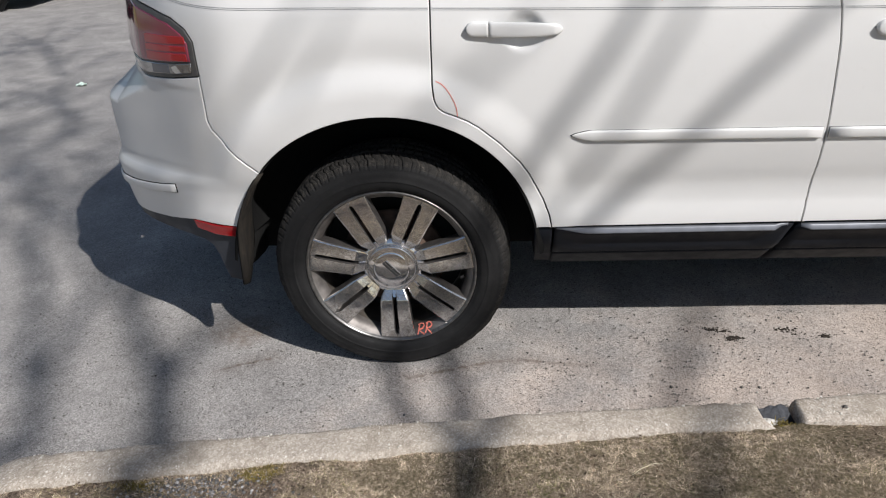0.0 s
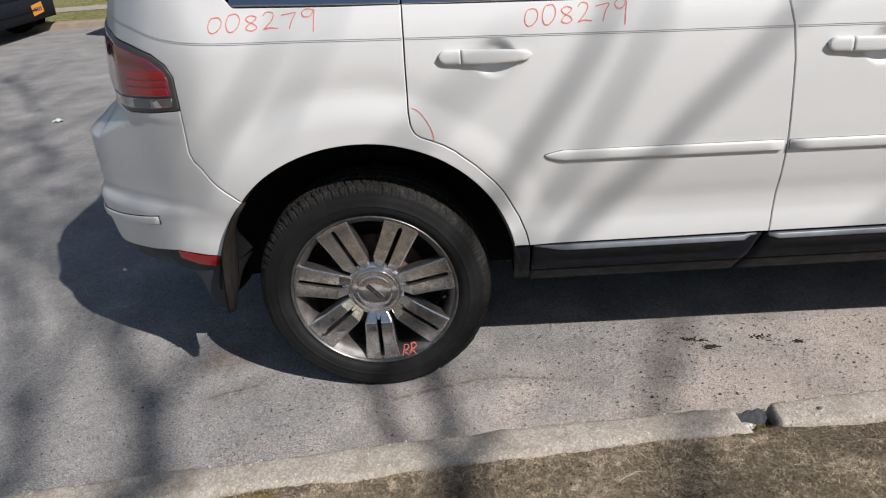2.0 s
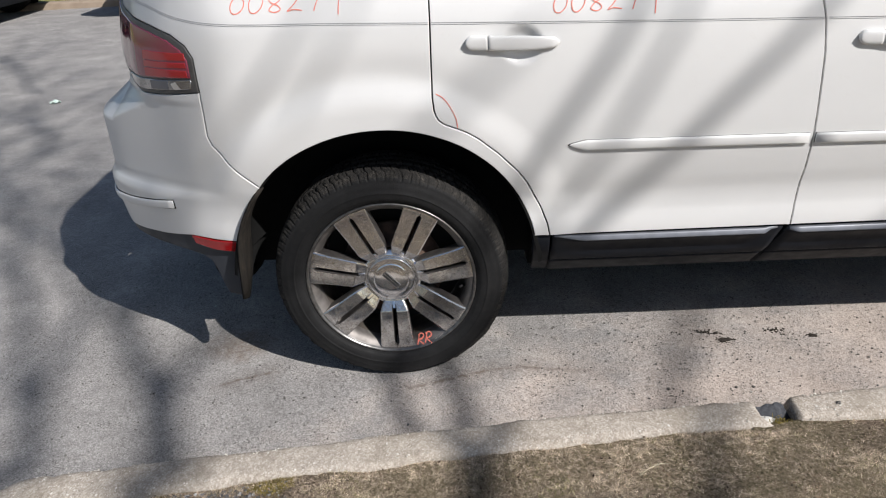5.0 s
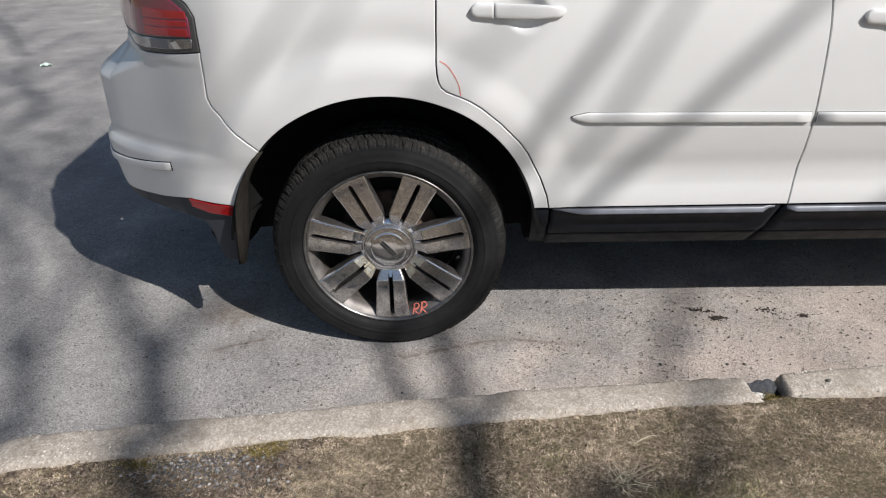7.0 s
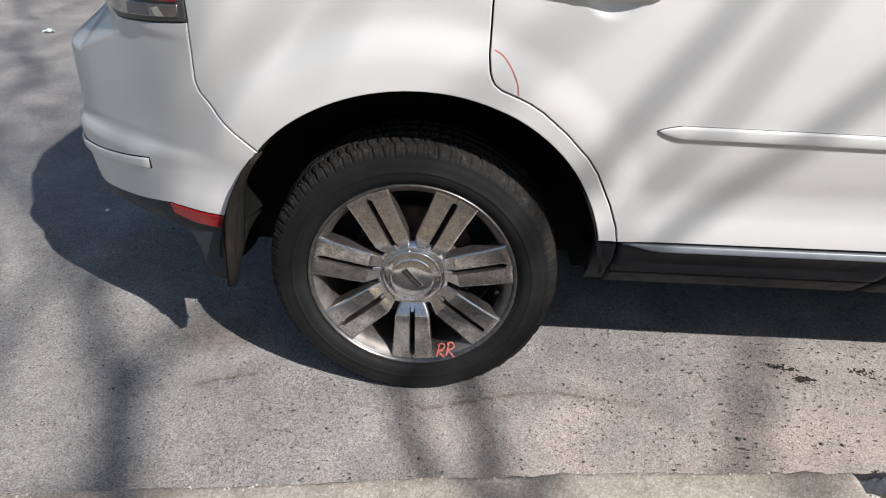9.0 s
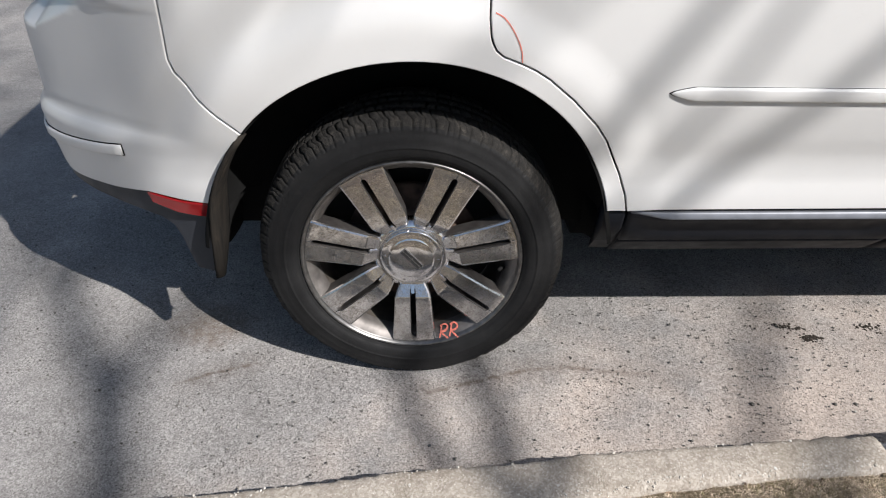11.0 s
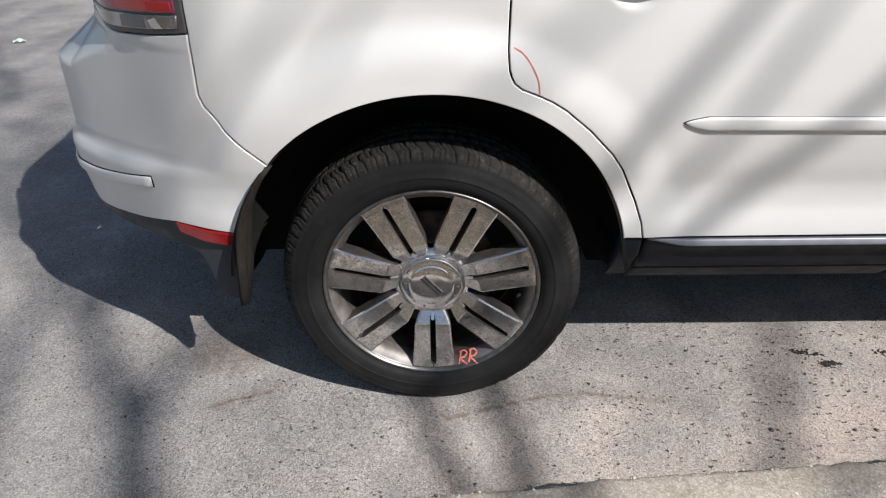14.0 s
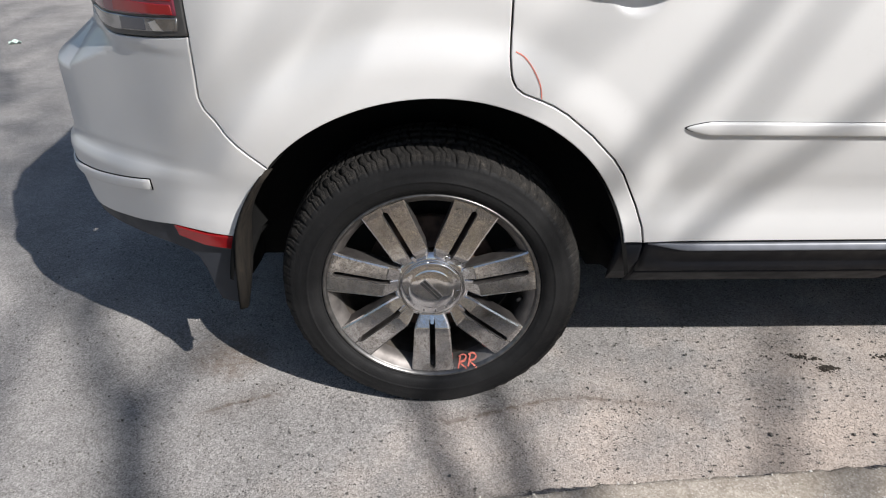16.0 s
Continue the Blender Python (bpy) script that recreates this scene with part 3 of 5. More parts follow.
def panel(name, outline, material, parent, gap=0.002, depth=0.023, res=0.02, lift=0.0, label="", fn=body, left=False, extra=(), soft=0.003):
    """A curved sheet on the car's skin with rolled edges, inside an outline of (s, z)."""
    p = dense_outline(outline, min(0.012, res))
    area = 0.5 * np.sum(p[:, 0] * np.roll(p[:, 1], -1) - np.roll(p[:, 0], -1) * p[:, 1])
    if area < 0:
        p = p[::-1]
    t = np.roll(p, -1, 0) - np.roll(p, 1, 0)
    t /= np.linalg.norm(t, axis=1)[:, None] + 1e-9
    out2 = np.stack([t[:, 1], -t[:, 0]], 1)
    n = len(p)
    base = p - out2 * (gap + soft)
    lo, hi = base.min(0), base.max(0)
    gx, gz = np.meshgrid(np.arange(lo[0], hi[0], res), np.arange(lo[1], hi[1], res))
    pts = np.stack([gx.ravel(), gz.ravel()], 1)
    for cs, cz, r, fine in extra:
        ex, ez = np.meshgrid(np.arange(cs - r, cs + r, fine), np.arange(cz - r, cz + r, fine))
        pts = pts[np.maximum(abs(pts[:, 0] - cs), abs(pts[:, 1] - cz)) > r + fine * 0.5]
        pts = np.concatenate([pts, np.stack([ex.ravel(), ez.ravel()], 1)])
    pts = pts[inside(base, pts)]
    if len(pts):
        far = np.min([np.hypot(pts[:, 0] - b[0], pts[:, 1] - b[1]) for b in base], axis=0)
        pts = pts[far > min(0.006, res * 0.4)]
    from mathutils.geometry import delaunay_2d_cdt
    flat = [Vector(v) for v in base] + [Vector(v) for v in pts]
    vs, _, fs, orig, _, _ = delaunay_2d_cdt(flat, [(i, (i + 1) % n) for i in range(n)], [], 1, 1e-6)
    where = {}
    for k, o in enumerate(orig):
        for q in o:
            where[q] = k
    sz = np.array([tuple(v) for v in vs])
    nor = skin_normal(fn, sz[:, 0], sz[:, 1])
    co = fn(sz[:, 0], sz[:, 1]) + nor * lift
    verts, normals, faces = [co], [nor], [tuple(f) for f in fs]
    prev = [where[i] for i in range(n)]
    bn = skin_normal(fn, base[:, 0], base[:, 1])
    out3 = fn(base[:, 0] + out2[:, 0] * 0.004, base[:, 1] + out2[:, 1] * 0.004) - fn(base[:, 0], base[:, 1])
    out3 /= np.linalg.norm(out3, axis=1)[:, None] + 1e-9
    count = len(sz)
    for grow, sink, blend in ((soft * 0.75, soft * 0.35, 0.45), (soft, soft, 0.85), (soft, depth, 1.0)):
        q = base + out2 * grow
        verts.append(fn(q[:, 0], q[:, 1]) + bn * (lift - sink))
        m = bn * (1 - blend) + out3 * blend
        normals.append(m / (np.linalg.norm(m, axis=1)[:, None] + 1e-9))
        for i in range(n):
            j = (i + 1) % n
            faces.append((prev[i], count + i, count + j, prev[j]))
        prev = [count + i for i in range(n)]
        count += n
    verts, normals = np.concatenate(verts), np.concatenate(normals)
    if left:
        verts[:, 1] = 2 * MID - verts[:, 1]
        normals[:, 1] *= -1
        faces = [f[::-1] for f in faces]
    return mesh_object(name, verts, faces, material, parent, label, normals)


def arch(a0, a1, cx=0.0, grow=0.0, n=40):
    """Points of a wheel arch from angle a0 to a1 in degrees."""
    out = []
    for i in range(n + 1):
        a = radians(a0 + (a1 - a0) * i / n)
        r = float(arch_radius(a)) + grow
        out.append((cx + r * math.cos(a), HUB + r * math.sin(a)))
    return out


def line_at(points):
    return smooth_curve([p[0] for p in points], [p[1] for p in points])


waist = line_at([(-1.9, 1.26), (-0.715, 1.228), (-0.572, 1.201), (-0.506, 1.185), (-0.43, 1.176), (-0.1, 1.162), (0.7, 1.131), (1.3, 1.111), (3.0, 1.05)])
sill_of_glass = line_at([(-0.4, 1.262), (-0.1, 1.247), (0.7, 1.214), (2.4, 1.16)])
SEAM = [(-0.474, 0.997), (-0.476, 0.92), (-0.479, 0.87), (-0.472, 0.843), (-0.434, 0.793), (-0.390, 0.752)]
DOOR_BACK = [(0.172, 1.236), (0.172, 1.15), (0.169, 1.04), (0.168, 0.96), (0.171, 0.925), (0.175, 0.911), (0.182, 0.898), (0.197, 0.886), (0.232, 0.872), (0.260, 0.859), (0.290, 0.840), (0.345, 0.793), (0.400, 0.734), (0.425, 0.697), (0.450, 0.645), (0.467, 0.610), (0.487, 0.557), (0.495, 0.516)]
DOOR_FRONT = [(1.206, 0.518), (1.212, 0.60), (1.214, 0.70), (1.212, 0.79), (1.206, 0.905), (1.199, 1.03), (1.188, 1.115), (1.172, 1.175), (1.166, 1.198)]
LAMP = [(-1.06, 1.24), (-0.93, 1.205), (-0.75, 1.187), (-0.627, 1.166), (-0.545, 1.147), (-0.498, 1.120), (-0.477, 1.088), (-0.474, 0.997), (-0.566, 0.988), (-0.688, 0.979), (-0.775, 0.980), (-0.83, 0.992), (-0.88, 1.01), (-1.06, 1.03)]


def waist_crease(s, z):
    """The skin of the side panels."""
    return body(s, z)


def door_skin(s, z):
    """The rear door's skin with the finger bowl behind its handle."""
    s, z = np.asarray(s, float), np.asarray(z, float)
    p = waist_crease(s, z)
    k = np.hypot((s - 0.410) / 0.062, (z - 1.087) / 0.056)
    return p + np.array([0, 1, 0]) * (0.019 * (1 - ease(0.30, 1.02, k)))[..., None]


def front_skin(s, z):
    s, z = np.asarray(s, float), np.asarray(z, float)
    p = waist_crease(s, z)
    k = np.hypot((s - 1.430) / 0.062, (z - 1.053) / 0.056)
    return p + np.array([0, 1, 0]) * (0.019 * (1 - ease(0.30, 1.02, k)))[..., None]


def valance_skin(s, z):
    """The lower bumper hangs straight down from its seam."""
    p = body(s, np.maximum(np.asarray(z, float), 0.515))
    p[..., 2] = z
    p[..., 1] += 0.03 * np.clip(0.47 - np.asarray(z, float), 0, 1)
    return p


for left in (False, True):
    tone = "" if left else "dusty white quarter panel with red crayon number"
    top = [(x, float(sill_of_glass(x))) for x in (0.172, 0.0, -0.15, -0.28)]
    quarter_outline = DOOR_BACK + [(0.449, 0.516)] + arch(19.0, 134.8) + SEAM[::-1] + LAMP[7:0:-1] + [(-1.02, 1.235), (-1.02, 1.30), (-0.75, 1.42), (-0.55, 1.50), (-0.42, 1.40), (-0.30, 1.275)] + top[:0:-1]
    quarter = panel("quarter_panel", quarter_outline, PAINT, car, label=tone, fn=waist_crease, left=left)
    door_top = [(x, float(sill_of_glass(x))) for x in (1.168, 0.9, 0.6, 0.3)]
    rear_door = panel("rear_door", DOOR_BACK + DOOR_FRONT + door_top[1:], PAINT, car, soft=0.002, fn=door_skin, left=left, extra=((0.413, 1.090, 0.075, 0.006),))
    front_top = [(x, float(sill_of_glass(x))) for x in (2.25, 1.9, 1.5)]
    front_door = panel("front_door", DOOR_FRONT[::-1] + [(2.28, 0.518), (2.33, 0.62), (2.33, 0.9), (2.29, 1.12)] + front_top, PAINT, car, soft=0.002, fn=front_skin, left=left, extra=((1.445, 1.055, 0.075, 0.006),))
    fender = panel("front_fender", [(2.285, 0.518), (2.34, 0.518)] + arch(162, 20, WHEELBASE) + [(3.34, 0.56), (3.42, 0.78), (3.35, 0.90), (2.9, 1.02), (2.5, 1.10), (2.295, 1.13), (2.335, 0.9), (2.335, 0.62)], PAINT, car, left=left, res=0.05)
    bumper = panel("rear_bumper", [(S_REAR, 0.975)] + [(-1.06, 0.985), (-0.90, 0.996)] + LAMP[11:7:-1] + SEAM + arch(134.8, 160.2) + [(-0.64, 0.526), (-0.76, 0.510), (-0.95, 0.492), (S_REAR, 0.48)],
                   PAINT, car, left=left, gap=0.0026, res=0.014, extra=((-0.84, 0.905, 0.075, 0.006),))
    tailgate = panel("tailgate", [(S_REAR, 0.98), (-1.065, 0.99), (-1.065, 1.24), (-1.03, 1.26), (S_REAR, 1.26)], PAINT, car, left=left, res=0.05)
    panel("rear_glass", [(S_REAR, 1.27), (-1.03, 1.27), (-1.12, 1.60), (S_REAR, 1.60)], GLASS, car, left=left, res=0.06, depth=0.005)
    panel("lower_valance", [(-0.455, 0.528), (-0.453, 0.50), (-0.461, 0.434), (-0.467, 0.369), (-0.472, 0.335), (-0.500, 0.322), (-0.550, 0.324), (-0.566, 0.36), (-0.580, 0.41), (-0.598, 0.440), (-0.630, 0.453), (-0.70, 0.459), (-0.77, 0.461), (-0.87, 0.463), (-0.95, 0.466), (S_REAR, 0.460),
                            (S_REAR, 0.492), (-0.95, 0.502), (-0.76, 0.517), (-0.64, 0.527)], VALANCE, car, left=left, lift=-0.011, fn=valance_skin, label="dark grey plastic lower bumper")
    panel("reflector", [(-0.645, 0.528), (-0.55, 0.524), (-0.452, 0.527), (-0.460, 0.492), (-0.56, 0.491), (-0.635, 0.501)], REFLEX, bumper, left=left, fn=valance_skin, lift=0.002, gap=0.0, res=0.012, label="red bumper reflector")
    lamp = panel("tail_lamp", LAMP, BEZEL, car, left=left, lift=0.002, gap=0.001, label="red and clear wraparound tail lamp")
    red = [(-1.05, 1.226), (-0.93, 1.191), (-0.75, 1.172), (-0.635, 1.152), (-0.556, 1.133), (-0.513, 1.109), (-0.493, 1.083), (-0.491, 1.036), (-0.685, 1.026), (-0.83, 1.026), (-0.90, 1.038), (-1.05, 1.052)]
    panel("red_lens", red, WINE, lamp, left=left, lift=0.006, gap=0.0, depth=0.006, res=0.014)
    for z0, z1 in ((1.037, 1.060), (1.0625, 1.080), (1.0825, 1.106)):
        panel("light_bar", [(-0.672, z0 - 0.006), (-0.497, z0), (-0.499, z1 - 0.004), (-0.672, z1 - 0.004)], RED_BAR, lamp, left=left, lift=0.0078, gap=0.0, depth=0.003, res=0.012, soft=0.002)
    panel("clear_lens", [(-0.490, 1.032), (-0.493, 1.006), (-0.575, 0.999), (-0.69, 0.991), (-0.765, 0.993), (-0.80, 1.002), (-0.83, 1.018), (-0.685, 1.0225)], CLEAR, lamp, left=left, lift=0.006, gap=0.0, depth=0.006, res=0.012)
    panel("smoked_insert", [(-0.572, 1.0265), (-0.573, 1.001), (-0.655, 0.995), (-0.655, 1.022)], SMOKE, lamp, left=left, lift=0.0075, gap=0.0, depth=0.003, res=0.012)
    # dark shell behind the seams
    shell = [(0.46, 0.50), (2.34, 0.50)] + arch(162, 20, WHEELBASE, 0.012) + [(3.3, 0.55), (3.35, 0.85), (2.3, 1.1), (1.2, 1.17), (0.172, 1.21), (-0.4, 1.24), (-0.95, 1.19), (-0.95, 0.54), (-0.48, 0.54)] + arch(160, 20, 0.0, 0.012)
    panel("inner_shell", shell, DARK, car, left=left, lift=-0.022, depth=0.004, res=0.06)
    # glass and trim
    panel("quarter_glass", [(-0.268, 1.285), (0.160, 1.263), (0.165, 1.56), (-0.20, 1.53), (-0.36, 1.40)], GLASS, car, left=left, res=0.05, lift=-0.008, depth=0.004)
    panel("door_glass", [(0.182, 1.262), (1.165, 1.222), (1.20, 1.60), (0.185, 1.565)], GLASS, rear_door, left=left, res=0.05, lift=-0.008, depth=0.004)
    panel("door_glass", [(1.235, 1.218), (2.20, 1.182), (1.75, 1.60), (1.26, 1.605)], GLASS, front_door, left=left, res=0.05, lift=-0.008, depth=0.004)
    panel("door_pillar", [(1.170, 1.224), (1.230, 1.222), (1.255, 1.605), (1.205, 1.60)], LINER, car, left=left, res=0.05, lift=-0.004)
    panel("trim_strip", [(-0.285, 1.2590), (-0.1, 1.2490), (0.169, 1.2365), (0.169, 1.2595), (-0.1, 1.272), (-0.265, 1.283), (-0.29, 1.272)], BRIGHT, quarter, left=left, gap=0.0, lift=0.003, res=0.012, label="bright metal window trim")
    panel("trim_strip", [(0.174, 1.2355), (0.7, 1.216), (1.166, 1.199), (1.166, 1.218), (0.7, 1.236), (0.174, 1.258)], BRIGHT, rear_door, left=left, gap=0.0, lift=0.003, res=0.012, label="bright metal window trim")
    panel("trim_strip", [(1.172, 1.198), (2.24, 1.162), (2.22, 1.180), (1.172, 1.217)], BRIGHT, front_door, left=left, gap=0.0, lift=0.003, res=0.012, label="bright metal window trim")
    panel("roof_rail", [(-0.62, 1.53), (0.165, 1.575), (1.2, 1.615), (1.75, 1.61), (2.25, 1.19), (2.28, 1.20), (1.82, 1.645), (0.1, 1.63), (-0.75, 1.60)], PAINT, car, left=left, res=0.05)
    panel("front_bumper", [(S_FRONT, 0.75), (3.42, 0.76), (3.34, 0.55), (3.29, 0.50), (3.32, 0.33), (S_FRONT, 0.30)], PAINT, car, left=left, res=0.05)

    # plastic strips on the doors and the bumper
    def strip(name, s_list, centre, tall, thick, material, parent, label="", tips=(True, True), length=0.05):
        rings = []
        for s in s_list:
            k = 1.0
            if tips[0]:
                k = min(k, min(1.0, max(0.0, (s - s_list[0]) / length)) ** 0.62)
            if tips[1]:
                k = min(k, math.sqrt(max(0.0, 1 - (1 - min(1, (s_list[-1] - s) / length)) ** 2)))
            k = max(k, 0.04)
            zc = float(centre(s))
            ring = []
            for dz, d in ((-0.5, -0.004), (-0.5, 0.55), (-0.46, 0.88), (-0.38, 1.0), (0.30, 0.92), (0.42, 0.78), (0.49, 0.45), (0.5, -0.004)):
                z = zc + dz * tall * k
                n = skin_normal(body, np.array([s]), np.array([z]))[0]
                q = body(np.array([s]), np.array([z]))[0] + n * (d * thick * (0.35 + 0.65 * k) if d > 0 else d)
                ring.append((q[0], 2 * MID - q[1] if left else q[1], q[2]))
            rings.append(ring)
        ob = mesh_object(name, *loft(rings), material, parent, label)
        return recalc(ob)

    mould_line = line_at([(0.5, 0.807), (1.2, 0.797), (2.3, 0.777)])
    strip("side_moulding", list(np.concatenate([np.linspace(0.541, 0.60, 14), np.linspace(0.65, 1.198, 14)])), mould_line, 0.0290, 0.009, PAINT, rear_door, tips=(True, False), length=0.05)
    strip("side_moulding", list(np.linspace(1.217, 2.2, 16)), mould_line, 0.0290, 0.009, PAINT, front_door, tips=(False, False))
    # thin black strips behind, drawn for the shadow in the gap round each strip
    strip("strip_gap_shade", list(np.concatenate([np.linspace(0.537, 0.60, 14), np.linspace(0.65, 1.199, 14)])), mould_line, 0.0304, 0.0018, LINER, rear_door, tips=(True, False), length=0.05)
    strip("strip_gap_shade", list(np.linspace(1.216, 2.2, 16)), mould_line, 0.0304, 0.0018, LINER, front_door, tips=(False, False))
    strip("strip_gap_shade", list(np.linspace(-1.35, -0.674, 30)), line_at([(-1.35, 0.600), (-1.05, 0.604), (-0.85, 0.614), (-0.67, 0.635)]), 0.031, 0.0022, LINER, bumper, tips=(False, False))
    strip("bumper_strip", list(np.linspace(-1.35, -0.676, 30)), line_at([(-1.35, 0.600), (-1.05, 0.604), (-0.85, 0.614), (-0.67, 0.635)]), 0.026, 0.008, PAINT, bumper, tips=(False, False))

    # grip handles
    def grip(s0, zc, parent):
        """A pull handle from its fixed cap to its free end."""
        for name, a, b, n in (("handle_cap", 0.0, 0.0582, 10), ("handle", 0.0600, 0.247, 24)):
            rings = []
            for i in range(n + 1):
                u = a + (b - a) * i / n
                rise = 0.012 + 0.007 * math.sin(math.pi * min(1, max(0.0, (u + 0.012) / 0.268)))
                tall = 0.0195 - 0.007 * max(0, (u - 0.12) / 0.127) ** 2
                if u < 0.02:
                    tall *= math.sqrt(max(0.05, 1 - (1 - u / 0.02) ** 2))
                if u > 0.227:
                    tall *= math.sqrt(max(0.05, 1 - ((u - 0.227) / 0.02) ** 2))
                    rise *= 1 - 0.6 * (u - 0.227) / 0.02
                s = s0 + u
                z0 = zc - 0.036 * (u - 0.12)
                base = body(np.array([s]), np.array([z0]))[0]
                back = rise - 0.012 if 0.075 < u < 0.21 else -0.004
                ring = []
                for k in range(14):
                    ang = 2 * math.pi * k / 14
                    cz, w = math.cos(ang), math.sin(ang)
                    cz = math.copysign(abs(cz) ** 0.6, cz)
                    w = math.copysign(abs(w) ** 0.6, w)
                    y = base[1] - (back + (rise - back) * (w + 1) / 2)
                    ring.append((s, 2 * MID - y if left else y, z0 + tall * cz))
                rings.append(ring)
            recalc(mesh_object(name, *loft(rings), PAINT, parent))

    grip(0.262, 1.094, rear_door)
    grip(1.277, 1.060, front_door)

    # dark cladding under the doors
    def fullness(x, x0, x1, start, end):
        """How far the ledge stands out: it fades in and out at the ends of a piece."""
        return float(ease(x0 - 0.01, x0 + start, x)) * (1 - float(ease(x1 - end, x1 - 0.012, x)) if end else 1.0)

    def sill(name, x0, x1, slant0, slant1, start, end, n=30):
        rings = []
        for i in range(n + 1):
            x = x0 + (x1 - x0) * i / n
            k = fullness(x, x0, x1, start, end)
            ring = []
            for y, z in ((0.02, 0.513), (-0.012, 0.5125), (-0.0185, 0.5115), (-0.021 - 0.007 * k, 0.509 - 0.014 * k), (-0.021 - 0.007 * k, 0.505 - 0.014 * k), (-0.015 - 0.003 * k, 0.490 - 0.008 * k),
                         (-0.008 + 0.012 * k, 0.470 - 0.014 * k), (-0.002 + 0.014 * k, 0.448 - 0.010 * k), (0.004 + 0.010 * k, 0.432 - 0.002 * k), (0.022, 0.4065), (0.026, 0.4035), (0.036, 0.4025), (0.036, 0.3995), (0.031, 0.3985),
                         (0.040, 0.388), (0.066, 0.361), (0.098, 0.330), (0.112, 0.322), (0.15, 0.322)):
                w = min(1.0, (0.517 - z) / 0.12)
                xx = x + slant0 * w * (1 - i / n) + slant1 * w * (i / n)
                ring.append((xx, 2 * MID - y if left else y, z))
            rings.append(ring)
        return recalc(mesh_object(name, *loft(rings), CLAD, car, "dark grey plastic sill cladding"))

    def ledge(x0, x1, start, end):
        """The satin metal strip along the top of the cladding."""
        rings = []
        for i in range(37):
            x = x0 + (x1 - x0) * i / 36
            k = fullness(x, x0, x1, start, end)
            a, b = (-0.0190, 0.5125), (-0.0212 - 0.0074 * k, 0.5098 - 0.0145 * k)
            ring = [(a[0], a[1] - 0.003), a, ((a[0] + b[0]) / 2 - 0.0015, (a[1] + b[1]) / 2 + 0.0010), b, (b[0] - 0.0006, b[1] - 0.003), (b[0] + 0.006, b[1] - 0.005)]
            rings.append([(x, 2 * MID - y if left else y, z) for y, z in ring])
        recalc(mesh_object("sill_trim", *loft(rings), SATIN, car, "satin grey metal sill trim"))

    ledge(0.510, 1.174, 0.10, 0.035)
    ledge(1.210, 2.30, 0.012, 0)
    sill("sill_cladding", 0.504, 1.192, 0.0, -0.036, 0.10, 0.090, n=44)
    sill("sill_cladding", 1.207, 2.30, -0.036, 0.0, 0.012, 0)
    rings = [[(x + dx, (2 * MID - y) if left else y, z) for y, z, dx in ((0.02, 0.513, 0), (-0.018, 0.5125, 0), (-0.022, 0.503, 0), (-0.010, 0.46, 0), (0.045, 0.393, 0.004), (0.100, 0.335, 0.004))] for x in (0.447, 0.450, 0.490, 0.4965)]
    recalc(mesh_object("sill_end", *loft(rings), CLAD, car))
    # rocker and floor edge
    rings = [[(x, (2 * MID - y) if left else y, z) for y, z in ((0.13, 0.37), (0.15, 0.33), (0.24, 0.29), (0.42, 0.18), (0.5, 0.165), (0.9, 0.165), (0.9, 0.34), (0.14, 0.42))] for x in (0.47, 0.5, 2.3, 2.34)]
    recalc(mesh_object("underbody", *loft(rings), LINER, car))
    rings = [[(x, (2 * MID - y) if left else y, z) for y, z in ((0.42, 0.44), (0.46, 0.38), (0.9, 0.34), (0.9, 0.5), (0.44, 0.5))] for x in (-0.70, -0.68, 0.46, 0.47)]
    recalc(mesh_object("underbody", *loft(rings), LINER, car))

    # unseen box added behind the lower bumper to fill the car's cast shadow
    rings = [[(x, (2 * MID - y) if left else y, z) for y, z in ((0.14, 0.36), (0.16, 0.30 + dz), (0.25, 0.285 + dz), (0.40, 0.285 + dz), (0.46, 0.34), (0.46, 0.50), (0.17, 0.50))] for x, dz in ((-0.605, 0.03), (-0.59, 0.01), (-0.51, 0.0), (-0.485, 0.02))]
    recalc(mesh_object("shadow_box", *loft(rings), LINER, car))

    # wheel arch liners
    for cx in (0.0, WHEELBASE):
        rings = []
        for y, grow in ((-0.030, -0.004), (-0.026, 0.006), (0.0, 0.012), (0.16, 0.004), (0.28, -0.02), (0.30, -0.06)):
            rings.append([(cx + (float(arch_radius(radians(a))) + grow) * math.cos(radians(a)), (2 * MID - y) if left else y, HUB + (float(arch_radius(radians(a))) + grow) * math.sin(radians(a))) for a in range(8, 174, 3)])
        mesh_object("arch_liner", *loft(rings, False, False), LINER, car)
        back = [(cx - 0.5, 0.30, 0.30), (cx + 0.5, 0.30, 0.30), (cx + 0.5, 0.30, 0.90), (cx - 0.5, 0.30, 0.90)]
        back += [(x, 0.34, z) for x, _, z in back]
        back = [(x, 2 * MID - y if left else y, z) for x, y, z in back]
        recalc(mesh_object("arch_liner", back, [(0, 1, 2, 3), (7, 6, 5, 4), (0, 4, 5, 1), (1, 5, 6, 2), (2, 6, 7, 3), (3, 7, 4, 0)], LINER, car, smooth=False))

    # mud flap behind the rear wheel
    rings = []
    for x, z, y0, y1 in ((-0.354, 0.709, -0.036, -0.020), (-0.386, 0.667, -0.036, 0.000), (-0.409, 0.627, -0.036, 0.016), (-0.423, 0.598, -0.036, 0.040), (-0.440, 0.555, -0.035, 0.076), (-0.449, 0.512, -0.034, 0.092),
                         (-0.455, 0.462, -0.034, 0.098), (-0.459, 0.412, -0.033, 0.086), (-0.463, 0.365, -0.032, 0.045), (-0.464, 0.335, -0.031, -0.005)):
        ring = []
